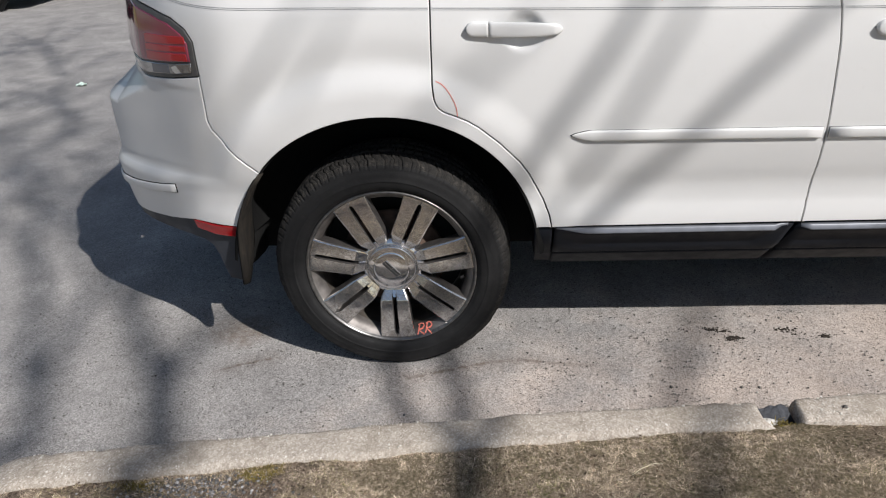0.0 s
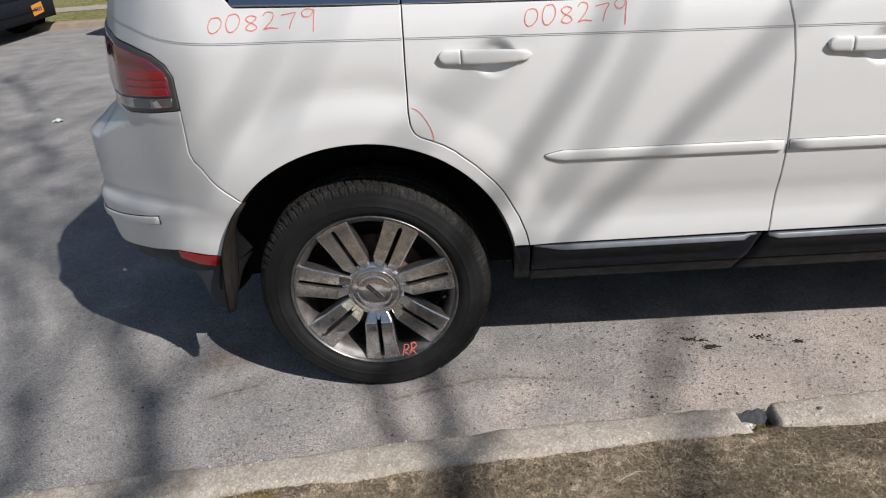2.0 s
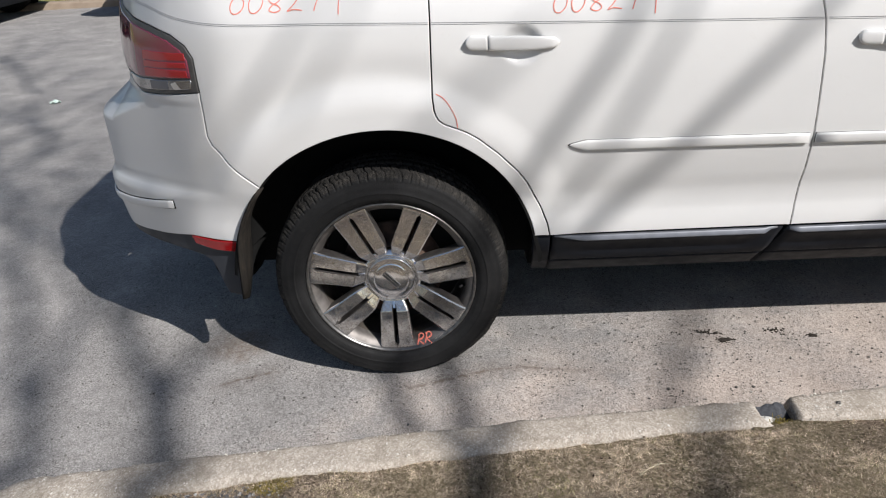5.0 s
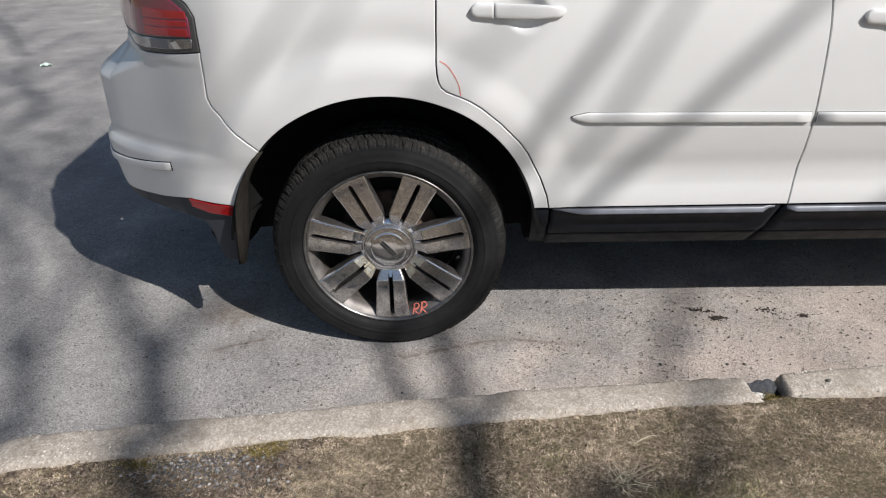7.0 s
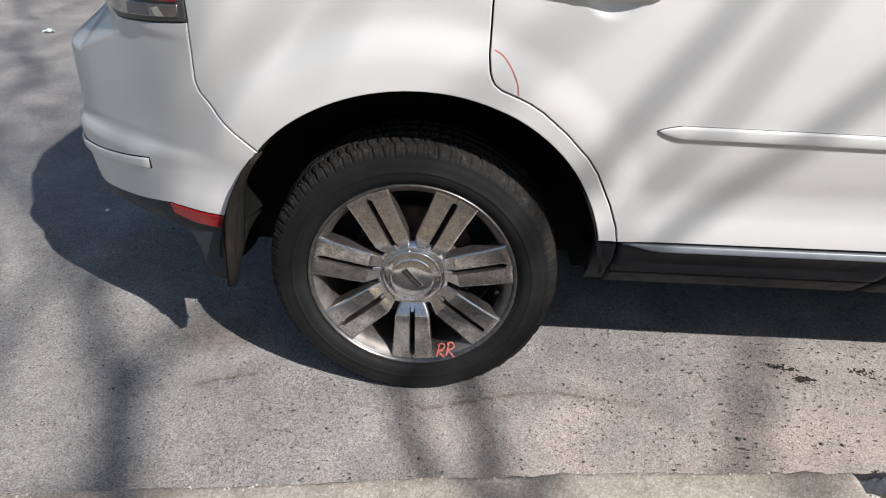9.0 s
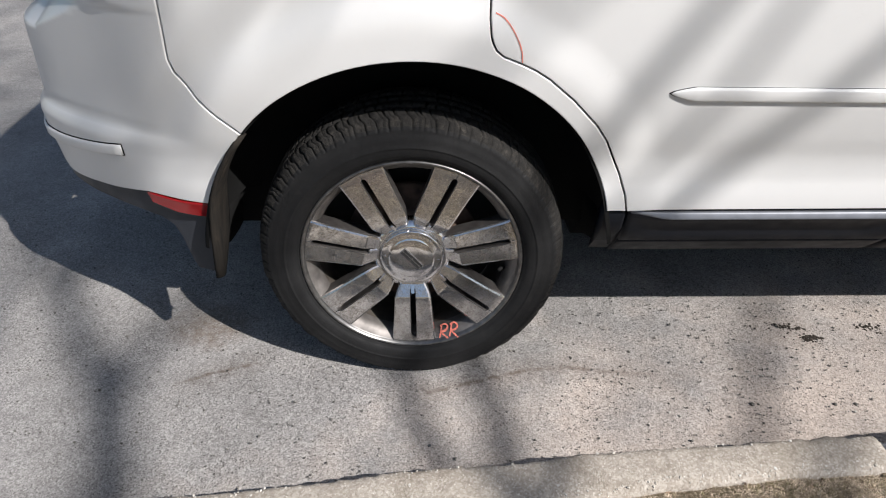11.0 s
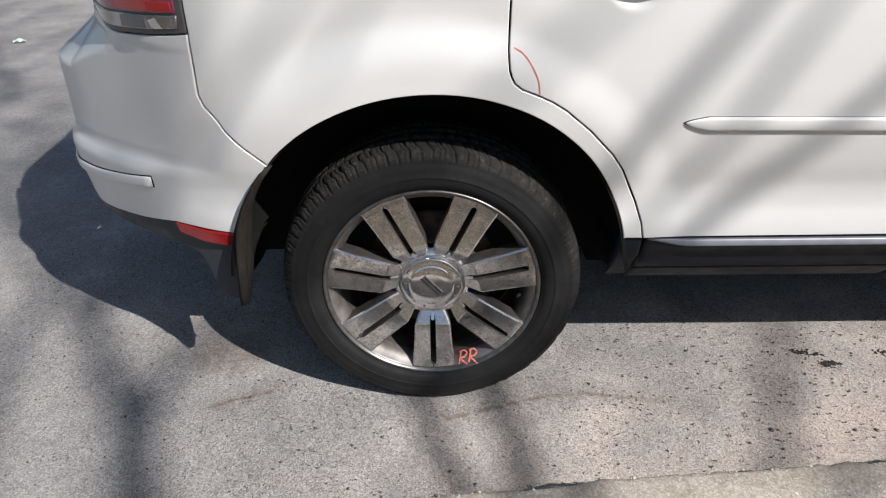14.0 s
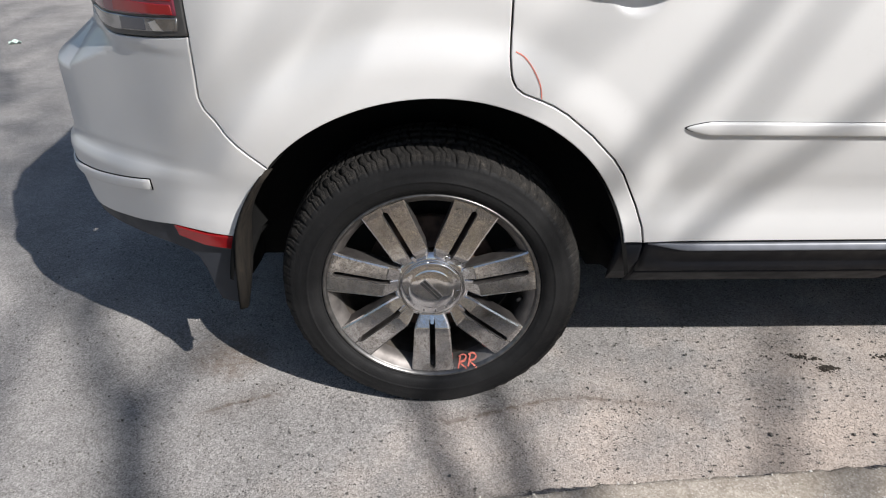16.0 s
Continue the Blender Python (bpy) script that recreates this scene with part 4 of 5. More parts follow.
        for y, dx in ((y0, 0.0), (y0 + (y1 - y0) * 0.3, 0.010), (y0 + (y1 - y0) * 0.7, 0.012), (y1, 0.004), (y1, -0.003), (y0 + (y1 - y0) * 0.7, 0.005), (y0 + (y1 - y0) * 0.3, 0.003), (y0, -0.007)):
            ring.append((x + dx, 2 * MID - y if left else y, z))
        rings.append(ring)
    recalc(mesh_object("mud_flap", *loft(rings), FLAP, car, "dusty worn rubber mud flap"))

# roof, bonnet and windscreen close the car above


def top_sheet(name, x_rows, material, n=14):
    verts, faces = [], []
    for x, zc, ze, y0 in x_rows:
        for j in range(n + 1):
            v = j / n
            y = y0 + (2 * MID - 2 * y0) * v
            verts.append((x, y, ze + (zc - ze) * (1 - (2 * v - 1) ** 2)))
    m = n + 1
    for i in range(len(x_rows) - 1):
        for j in range(n):
            faces.append((i * m + j, (i + 1) * m + j, (i + 1) * m + j + 1, i * m + j + 1))
    return mesh_object(name, verts, faces, material, car)


top_sheet("roof", [(-0.60, 1.61, 1.555, 0.52), (-0.53, 1.645, 1.585, 0.36), (-0.40, 1.68, 1.61, 0.24), (-0.25, 1.695, 1.625, 0.20), (0.0, 1.71, 1.635, 0.19), (1.0, 1.715, 1.645, 0.19), (1.6, 1.69, 1.64, 0.20), (1.8, 1.665, 1.635, 0.21)], PAINT)
top_sheet("windscreen", [(1.80, 1.664, 1.634, 0.21), (2.1, 1.42, 1.36, 0.14), (2.42, 1.15, 1.12, 0.05)], GLASS)
top_sheet("bonnet", [(2.40, 1.16, 1.10, 0.02), (2.9, 1.12, 1.03, 0.05), (3.3, 1.03, 0.92, 0.12), (3.55, 0.92, 0.80, 0.32), (3.66, 0.78, 0.74, 0.42)], PAINT)

# ---- wheels ----


def tyre_mesh():
    """A road tyre with shoulder blocks and tread grooves, flattened where it stands."""
    blocks = 86
    prof = [(0.262, 0.016, 0), (0.267, 0.004, 0), (0.2715, 0.000, 0), (0.2735, -0.003, 0), (0.2765, -0.0025, 0), (0.2785, -0.006, 0), (0.288, -0.0095, 0), (0.300, -0.0125, 0), (0.303, -0.0122, 0), (0.3045, -0.0137, 0), (0.307, -0.0137, 0), (0.309, -0.0125, 0),
            (0.322, -0.0125, 0), (0.334, -0.010, 0), (0.3425, -0.006, 0), (0.3440, -0.0062, 0.0005), (0.352, -0.001, 0.0025), (0.360, 0.006, 0.0048), (0.3665, 0.014, 0.0060), (0.3705, 0.024, 0.0065), (0.3735, 0.044, 0.0065),
            (0.3740, 0.052, 0.005), (0.3670, 0.0535, 0.0), (0.3670, 0.0605, 0.0), (0.3752, 0.062, 0.005), (0.3762, 0.090, 0.005), (0.3690, 0.0915, 0.0), (0.3690, 0.099, 0.0), (0.3764, 0.1005, 0.005), (0.3764, 0.126, 0.005), (0.3690, 0.128, 0.0), (0.3690, 0.134, 0.0),
            (0.3762, 0.136, 0.005), (0.3750, 0.165, 0.005), (0.3670, 0.167, 0.0), (0.3670, 0.173, 0.0), (0.3735, 0.175, 0.006), (0.366, 0.205, 0.006), (0.350, 0.226, 0), (0.310, 0.236, 0), (0.27, 0.222, 0), (0.262, 0.205, 0)]
    phases = (0.0, 0.03, 0.15, 0.18, 0.34, 0.50, 0.53, 0.56, 0.59, 0.80)
    n = blocks * len(phases)
    rings = []
    for j, (r, y, cut) in enumerate(prof):
        ring = []
        for b in range(blocks):
            for ph in phases:
                row = 0 if j < 19 else 1 if j < 22 else 2 if j < 26 else 3 if j < 30 else 4
                a = 2 * math.pi * (b + ph + 0.10 * math.sin(b * 2.4) * float(ease(0.0, 0.02, y)) + (0.0, 0.45, 0.2, 0.7, 0.35)[row] * float(ease(0.012, 0.03, y)) + (4.5 if row % 2 else -3.5) * max(0, y - 0.02)) / blocks
                groove = ph in (0.03, 0.15)
                sipe = ph in (0.53, 0.56)
                rr = r - cut * ((0.45 + 0.75 * ((b * 7919 + row * 5) % 13) / 12.0) if groove else 0.22 * (b % 3) / 2 if sipe else 0.0)
                if not groove and cut > 0.003 and j < 22:
                    rr += 0.0030 * wobble(b * 1.7 + ph * 1.2, j * 0.5, 1.0, 4.0)
                if 0.05 < ph and b % 2 and 0.352 < r < 0.367 and j < 22:
                    rr -= 0.002
                x, z = rr * math.cos(a), rr * math.sin(a)
                yy = y
                if z < -HUB + 0.06:
                    k = (-HUB + 0.06 - z) / 0.06
                    yy += -0.006 * k * (1 if y < 0.11 else -1) if r < 0.36 else 0
                    z = max(z, -HUB + 0.0015)
                ring.append((x, yy, z))
        rings.append(ring)
    return loft(rings, True, False)


def rim_blade(sign):
    """One half of a spoke pair, pointing along +x, with a slot edge at its middle."""
    rings = []
    for r, y, inner, outer, deep in ((0.074, 0.0235, 0.0, 0.029, 0.04), (0.084, 0.0205, 0.0, 0.033, 0.04), (0.090, 0.0175, 0.0, 0.036, 0.045), (0.096, 0.0145, 0.0055, 0.0390, 0.045), (0.106, 0.0090, 0.0065, 0.0430, 0.045), (0.114, 0.0048, 0.0065, 0.0455, 0.05), (0.117, 0.0038, 0.0065, 0.0465, 0.05),
                                     (0.150, 0.0030, 0.0065, 0.0490, 0.05), (0.200, 0.0022, 0.0065, 0.0525, 0.05), (0.236, 0.0020, 0.0065, 0.0555, 0.05), (0.243, 0.0020, 0.0050, 0.0562, 0.045), (0.2455, 0.0020, 0.0, 0.0565, 0.04), (0.254, 0.0025, 0.0, 0.0575, 0.03), (0.2600, 0.0035, 0.0, 0.0590, 0.02)):
        ring = []
        for v, yy in ((inner, y + deep), (inner, y + 0.003), (inner + 0.0012, y), (outer - 0.0055, y), (outer - 0.0015, y + 0.0022), (outer, y + 0.006), (outer - 0.004, y + deep)):
            x = math.sqrt(max(r * r - v * v, 1e-6)) if r > 0.23 else r
            ring.append((x, yy, v * sign))
        rings.append(ring)
    return loft(rings)


def turned(vs, deg):
    c, s = math.cos(radians(deg)), math.sin(radians(deg))
    return [(x * c - z * s, y, x * s + z * c) for x, y, z in vs]


def build_wheel(at, face):
    """A wheel with its hub at the place given; face 1: outer side towards -y."""
    w = new("wheel")
    w.parent = car
    w.location = at
    if face < 0:
        w.rotation_euler = (0, 0, math.pi)
    w["label"] = "dusty tarnished chrome wheel with seven double spokes"
    tyre = recalc(mesh_object("tyre", *tyre_mesh(), RUBBER, w, "worn black road tyre"))
    tyre.data.materials.append(TREAD)
    for p in tyre.data.polygons:
        c = p.center
        if math.hypot(c.x, c.z) > 0.349:
            p.material_index = 1
    lip = [(0.2685, 0.020), (0.2700, 0.006), (0.2700, 0.000), (0.2685, -0.0030), (0.2655, -0.0035), (0.2625, -0.0015), (0.2605, 0.0030), (0.2580, 0.0065)]
    recalc(mesh_object("rim", *lathe(lip, 120), RIM_LIP, w))
    recalc(mesh_object("rim_shelf", *lathe([(0.2582, 0.0063), (0.2500, 0.0125), (0.2420, 0.0230), (0.2380, 0.034), (0.2365, 0.05)], 96), SHELF, w))
    recalc(mesh_object("barrel", *lathe([(0.2365, 0.049), (0.2340, 0.07), (0.2320, 0.12), (0.2310, 0.20)], 96), BARREL, w))
    for i in range(7):
        for sign in (1, -1):
            vs, fs = rim_blade(sign)
            blade = recalc(mesh_object("spoke", turned(vs, 270 + i * 360 / 7), fs, CHROME, w, smooth=False))
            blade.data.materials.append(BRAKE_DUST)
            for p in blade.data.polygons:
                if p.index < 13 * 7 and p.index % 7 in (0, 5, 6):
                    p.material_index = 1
    hub = [(0.106, 0.070), (0.102, 0.040), (0.098, 0.030), (0.092, 0.0240), (0.0840, 0.0215), (0.0790, 0.0200), (0.0780, 0.0225), (0.0765, 0.0230)]
    recalc(mesh_object("hub_ring", *lathe(hub, 72), HUB_CHROME, w))
    cap = [(0.0763, 0.0260), (0.0761, 0.0155), (0.0750, 0.0140), (0.0735, 0.0134), (0.0660, 0.0126), (0.0580, 0.0122), (0.0556, 0.0118), (0.0540, 0.0104), (0.0520, 0.0098), (0.0300, 0.0090), (0.0100, 0.0086), (0.0005, 0.0086)]
    recalc(mesh_object("centre_cap", *lathe(cap, 72), HUB_CHROME, w))
    # a stepped lug between the roots of each spoke pair
    for i in range(7):
        bm = bmesh.new()
        bmesh.ops.create_cube(bm, size=1, matrix=Matrix.Rotation(-radians(270 + i * 360 / 7), 4, "Y") @ Matrix.Translation((0.0965, 0.0165, 0)) @ Matrix.Rotation(radians(-26), 4, "Z") @ Matrix.Diagonal((0.023, 0.010, 0.0088, 1)))
        bmesh.ops.bevel(bm, geom=bm.edges[:], offset=0.0016, segments=2, affect="EDGES")
        part("lug", bm, HUB_CHROME, w)
    # small raised marks round the cap
    for i in range(14):
        a = radians(90 + i * 360 / 14 + 8)
        bm = bmesh.new()
        bmesh.ops.create_cube(bm, size=1, matrix=Matrix.Translation((0.0655 * math.cos(a), 0.0124, 0.0655 * math.sin(a))) @ Matrix.Rotation(-a, 4, "Y") @ Matrix.Diagonal((0.0050, 0.0022, 0.0020 if i % 3 else 0.005, 1)))
        part("cap_mark", bm, CHROME, w)
    # plain long badge in the middle
    turn = Matrix.Rotation(radians(49), 4, "Y")
    bm = bmesh.new()
    for cx, cz, lx, lz in ((0, 0.0084, 0.066, 0.0010), (0, -0.0084, 0.066, 0.0010), (0.0325, 0, 0.0010, 0.0178), (-0.0325, 0, 0.0010, 0.0178), (0, 0, 0.0014, 0.016), (0, 0, 0.064, 0.0015)):
        bmesh.ops.create_cube(bm, size=1, matrix=turn @ Matrix.Translation((cx, 0.0080, cz)) @ Matrix.Diagonal((lx, 0.0030, lz, 1)))
    part("badge", bm, SILVER, w)
    bm = bmesh.new()
    bmesh.ops.create_cube(bm, size=1, matrix=turn @ Matrix.Translation((0, 0.0084, 0)) @ Matrix.Diagonal((0.064, 0.0022, 0.0160, 1)))
    part("badge_field", bm, DARK, w)
    disc = [(0.165, 0.105), (0.165, 0.085), (0.095, 0.083), (0.09, 0.06), (0.02, 0.06)]
    recalc(mesh_object("brake_disc", *lathe(disc, 48), IRON, w))
    # black disc added across the barrel for the dark shade inside the wheel
    recalc(mesh_object("wheel_dark_disc", *lathe([(0.229, 0.15), (0.02, 0.155)], 48), DARK, w))
    vs, fs = tube([(0.2285, 0.040, -0.046), (0.215, 0.022, -0.043)], [0.005, 0.0045], 8)
    recalc(mesh_object("valve", vs, fs, RUBBER, w))
    return w


rear_wheel = build_wheel((0, 0, HUB), 1)
for place, face in (((WHEELBASE, 0, HUB), 1), ((0, 2 * MID, HUB), -1), ((WHEELBASE, 2 * MID, HUB), -1)):
    w2 = copy_thing(rear_wheel, pose(*place, 0, 0, 0 if face > 0 else 180))

# ---- crayon marks on the car ----
DIGITS = {
    "0": [[(0.55, 0.98), (0.25, 0.90), (0.05, 0.50), (0.12, 0.10), (0.45, 0.02), (0.85, 0.30), (0.98, 0.70), (0.80, 0.97), (0.50, 0.98)]],
    "8": [[(0.85, 0.88), (0.50, 0.98), (0.15, 0.82), (0.30, 0.60), (0.70, 0.42), (0.85, 0.18), (0.50, 0.02), (0.12, 0.16), (0.35, 0.45), (0.75, 0.68), (0.88, 0.88)]],
    "2": [[(0.05, 0.80), (0.30, 0.98), (0.70, 0.92), (0.68, 0.62), (0.35, 0.28), (0.05, 0.05), (0.45, 0.12), (1.0, 0.06)]],
    "7": [[(0.02, 0.88), (0.45, 0.94), (0.95, 0.98), (0.70, 0.55), (0.50, 0.0)]],
    "9": [[(0.90, 0.92), (0.50, 1.02), (0.12, 0.85), (0.25, 0.60), (0.65, 0.62), (0.92, 0.90), (0.86, 0.45), (0.80, -0.25)]],
    "R": [[(0.12, 0.02), (0.18, 0.55), (0.22, 0.98)], [(0.05, 0.85), (0.45, 1.02), (0.80, 0.85), (0.62, 0.58), (0.25, 0.48), (0.55, 0.25), (0.98, 0.04)]],
}


def ribbon(points, width, place, normal_of):
    """A flat crayon stroke through points on a surface."""
    pts = catmull(points, 7)
    verts, faces = [], []
    for i, p in enumerate(pts):
        t = pts[min(i + 1, len(pts) - 1)] - pts[max(i - 1, 0)]
        t /= np.linalg.norm(t) + 1e-9
        side = np.array([-t[1], t[0]])
        wv = width * (0.8 + 0.35 * abs(wobble(i * 0.37, p[0] * 30, 1.0, 9.0)))
        for k in (-0.5, 0.5):
            verts.append(tuple(place(p + side * wv * k)))
    for i in range(len(pts) - 1):
        faces.append((2 * i, 2 * i + 2, 2 * i + 3, 2 * i + 1))
    return verts, faces


def crayon(name, text, s0, s1, z_of, tall, width, parent, label):
    """Handwritten figures on the car's side."""
    verts, faces = [], []
    pitch = (s1 - s0) / len(text)

    def place(p):
        s, z = np.array([p[0]]), np.array([p[1]])
        return (body(s, z) + skin_normal(body, s, z) * 0.0012)[0]

    for i, ch in enumerate(text):
        for stroke in DIGITS[ch]:
            pts = [(s0 + pitch * (i + 0.08 + 0.80 * u), float(z_of(s0 + pitch * i)) + tall * v * (1.1 if i % 2 else 0.95)) for u, v in stroke]
            v2, f2 = ribbon(pts, width, place, None)
            k = len(verts)
            verts += v2
            faces += [tuple(q + k for q in f) for f in f2]
    return mesh_object(name, verts, faces, WAX, parent, label)


right_quarter = [o for o in car.children if o.name.startswith("quarter_panel")][0]
right_door = [o for o in car.children if o.name.startswith("rear_door")][0]
crayon("crayon_number", "008279", -0.357, -0.050, line_at([(-0.36, 1.196), (-0.05, 1.195)]), 0.040, 0.0028, right_quarter, "red crayon figures 008279")
crayon("crayon_number", "008279", 0.488, 0.765, line_at([(0.48, 1.160), (0.77, 1.160)]), 0.044, 0.0028, right_door, "red crayon figures 008279")
for off in (-0.0021, 0.0021):
    for a, bb, owner in ((-0.80, 0.168, right_quarter), (0.175, 1.186, right_door), (1.196, 2.28, [o for o in car.children if o.name.startswith("front_door")][0])):
        rows = [(x, float(waist(x)) + off) for x in np.linspace(a, bb, 12)]
        vs, fs = ribbon(rows, 0.0011, lambda p: (body(np.array([p[0]]), np.array([p[1]])) + skin_normal(body, np.array([p[0]]), np.array([p[1]])) * 0.0010)[0], None)
        mesh_object("pinstripe", vs, fs, STRIPE, owner, "thin dark grey pinstripe")
vs, fs = ribbon([(0.178, 0.969), (0.194, 0.960), (0.208, 0.944), (0.220, 0.924), (0.230, 0.900), (0.233, 0.876)], 0.0024,
                lambda p: (body(np.array([p[0]]), np.array([p[1]])) + skin_normal(body, np.array([p[0]]), np.array([p[1]])) * 0.0012)[0], None)
mesh_object("crayon_arc", vs, fs, WAX, right_door, "thin red crayon arc")


def rim_place(p):
    """A crayon point laid on the rim's sloping shelf or on its lip."""
    r = math.hypot(p[0], p[1])
    y = float(np.interp(r, [0.233, 0.238, 0.248, 0.258, 0.2605, 0.2655, 0.2685], [0.026, 0.0225, 0.0110, 0.0050, 0.0015, -0.0050, -0.0045]))
    return (p[0], y, p[1])


verts, faces = [], []
for i, ch in enumerate("RR"):
    for stroke in DIGITS[ch]:
        pts = [(0.064 + 0.026 * i + 0.026 * u + 0.004 * v, -0.250 + 0.007 * i + 0.030 * v + 0.003 * u) for u, v in stroke]
        v2, f2 = ribbon(pts, 0.0044, rim_place, None)
        k = len(verts)
        verts += v2
        faces += [tuple(q + k for q in f) for f in f2]
mesh_object("crayon_letters", verts, faces, WAX, rear_wheel, "red crayon letters RR")

# ---- dark vehicles across the street ----


def dark_vehicle(label, at, heading, plate):
    """A dark utility vehicle: body, glass, bumper, wheels; its tail points along +x."""
    v = thing("parked_car", label, "car", at, "cars parked across the street")
    v.rotation_euler = (0, 0, heading)
    sections = [(0.0, 0.62, 0.98, 0.90), (-0.04, 0.50, 1.02, 0.92), (-0.35, 0.42, 1.06, 0.94), (-1.3, 0.36, 1.08, 0.95), (-2.6, 0.34, 1.06, 0.95), (-3.6, 0.36, 1.02, 0.94), (-4.25, 0.45, 0.92, 0.88), (-4.5, 0.58, 0.80, 0.74)]
    rings = []
    for x, z0, z1, hw in sections:
        hw *= 0.93
        rings.append([(x, -hw * 0.92, z0), (x, -hw, z0 + 0.12), (x, -hw, (z0 + z1) / 2), (x, -hw * 0.97, z1 - 0.04), (x, -hw * 0.9, z1), (x, hw * 0.9, z1), (x, hw * 0.97, z1 - 0.04), (x, hw, (z0 + z1) / 2), (x, hw, z0 + 0.12), (x, hw * 0.92, z0)])
    recalc(mesh_object("body", *loft(rings), NAVY, v))
    rings = [[(x, -hw, 1.02), (x + dx, -hw * 0.82, z1), (x + dx, hw * 0.82, z1), (x, hw, 1.02)] for x, dx, hw, z1 in ((-0.12, -0.22, 0.86, 1.64), (-1.2, 0, 0.88, 1.70), (-2.4, -0.0, 0.88, 1.68), (-3.2, 0.75, 0.84, 1.62))]
    recalc(mesh_object("cabin", *loft(rings), SMOKE, v, smooth=False))
    rings = [[(x, -0.885 + c, 0.24), (x, -0.895 + c, 0.52), (x, -0.83 + c, 0.56), (x, 0.83 - c, 0.56), (x, 0.895 - c, 0.52), (x, 0.885 - c, 0.24)] for x, c in ((-0.45, 0.0), (0.02, 0.02), (0.09, 0.06), (0.12, 0.14))]
    bump = recalc(mesh_object("bumper", *loft(rings), CLAD, v))
    bm = bmesh.new()
    bmesh.ops.create_cube(bm, size=1, matrix=Matrix.Translation((0.128, -0.28, 0.39)) @ Matrix.Diagonal((0.016, 1.1, 0.03, 1)))
    bmesh.ops.bevel(bm, geom=bm.edges[:], offset=0.005, segments=1, affect="EDGES")
    part("step_pad", bm, LINER, bump)
    for wx in (-0.56, -3.45):
        for wy, turn in ((-0.71, 0), (0.71, math.pi)):
            wheel = new("wheel")
            wheel.parent = v
            wheel.location, wheel.rotation_euler = (wx, wy, 0.36), (0, 0, turn)
            tp = [(0.21, 0.0), (0.225, -0.17), (0.26, -0.185), (0.31, -0.182), (0.345, -0.16), (0.36, -0.12), (0.36, 0.02), (0.33, 0.05), (0.21, 0.05)]
            recalc(mesh_object("tyre", *lathe(tp, 40), RUBBER, wheel))
            recalc(mesh_object("rim", *lathe([(0.226, -0.172), (0.215, -0.172), (0.20, -0.14), (0.07, -0.15), (0.06, -0.165), (0.002, -0.165)], 40), BEZEL, wheel))
            recalc(mesh_object("arch_liner", *lathe([(0.44, -0.19), (0.43, -0.188), (0.2, -0.02)], 32), LINER, wheel))
    if plate:
        bm = bmesh.new()
        bmesh.ops.create_cube(bm, size=1, matrix=Matrix.Translation((0.130, 0.26, 0.40)) @ Matrix.Rotation(radians(6), 4, "X") @ Matrix.Diagonal((0.008, 0.31, 0.16, 1)))
        bmesh.ops.bevel(bm, geom=bm.edges[:], offset=0.003, segments=1, affect="EDGES")
        pl = part("number_plate", bm, AMBER, v, "orange number plate")
        for k in range(5):
            bm = bmesh.new()
            bmesh.ops.create_cube(bm, size=1, matrix=Matrix.Translation((0.1355, 0.16 + k * 0.048, 0.395)) @ Matrix.Diagonal((0.002, 0.026, 0.06, 1)))
            part("plate_bar", bm, INK, pl)
    return v


dark_vehicle("dark utility vehicle with an orange rear plate", (-6.50, 9.30, 0), 0.0, True)
dark_vehicle("dark vehicle nosing to the kerb across the street", (-0.42, 9.35, 0), 0.0, False)

# ---- bare tree whose branches shade the street ----


def above(x, y, h, ground=0.0):
    """The place h metres up along the sun's ray through a ground point."""
    return (x + SUN.x / SUN.z * h, y + SUN.y / SUN.z * h, ground + h)


tree = thing("street_tree", "bare leafless tree with grey bark on the verge", "tree", (0, 0, 0))
rng = random.Random(5)
HIGHER = 1.30
FORK = above(2.9, -4.1, 2.6)
vs, fs = tube([(FORK[0] + 0.1, FORK[1] - 0.15, 0.05), (FORK[0] + 0.08, FORK[1] - 0.1, 0.5), (FORK[0], FORK[1], 1.6), FORK, (FORK[0] - 0.1, FORK[1] + 0.1, 3.4)], [0.34, 0.25, 0.21, 0.20, 0.15], 14)
recalc(mesh_object("trunk", vs, fs, BARK, tree))


def limb(rows, r0, r1):
    """A limb from the fork whose shade falls through rows of (x, y, height up the ray)."""
    pts = [Vector(FORK) - Vector((0, 0, 0.25))] + [Vector(above(q[0], q[1], q[2] * HIGHER)) for q in rows]
    fine = catmull([tuple(p) for p in pts], 8)
    rad = [r0 + (r1 - r0) * (i / (len(fine) - 1)) ** 0.8 for i in range(len(fine))]
    wig = [Vector(p) + Vector((noise.noise(Vector(p) * 1.3), noise.noise(Vector(p) * 1.3 + Vector((7, 0, 0))), 0)) * 0.02 for p in fine]
    recalc(mesh_object("limb", *tube(wig, rad, 9), BARK, tree))
    return wig


def twig(rows, r0, r1):
    fine = catmull([above(q[0], q[1], q[2] * HIGHER) for q in rows], 8)
    rad = [r0 + (r1 - r0) * i / (len(fine) - 1) for i in range(len(fine))]
    recalc(mesh_object("branch", *tube(fine, rad, 7), BARK, tree))


# the limb that shades verge, kerb, wheel and doors
def on_side(x, z, h, y=-0.055):
    """Ground row whose ray passes the car's side at (x, z)."""
    return (x - SUN.x / SUN.z * z, y - SUN.y / SUN.z * z, h)


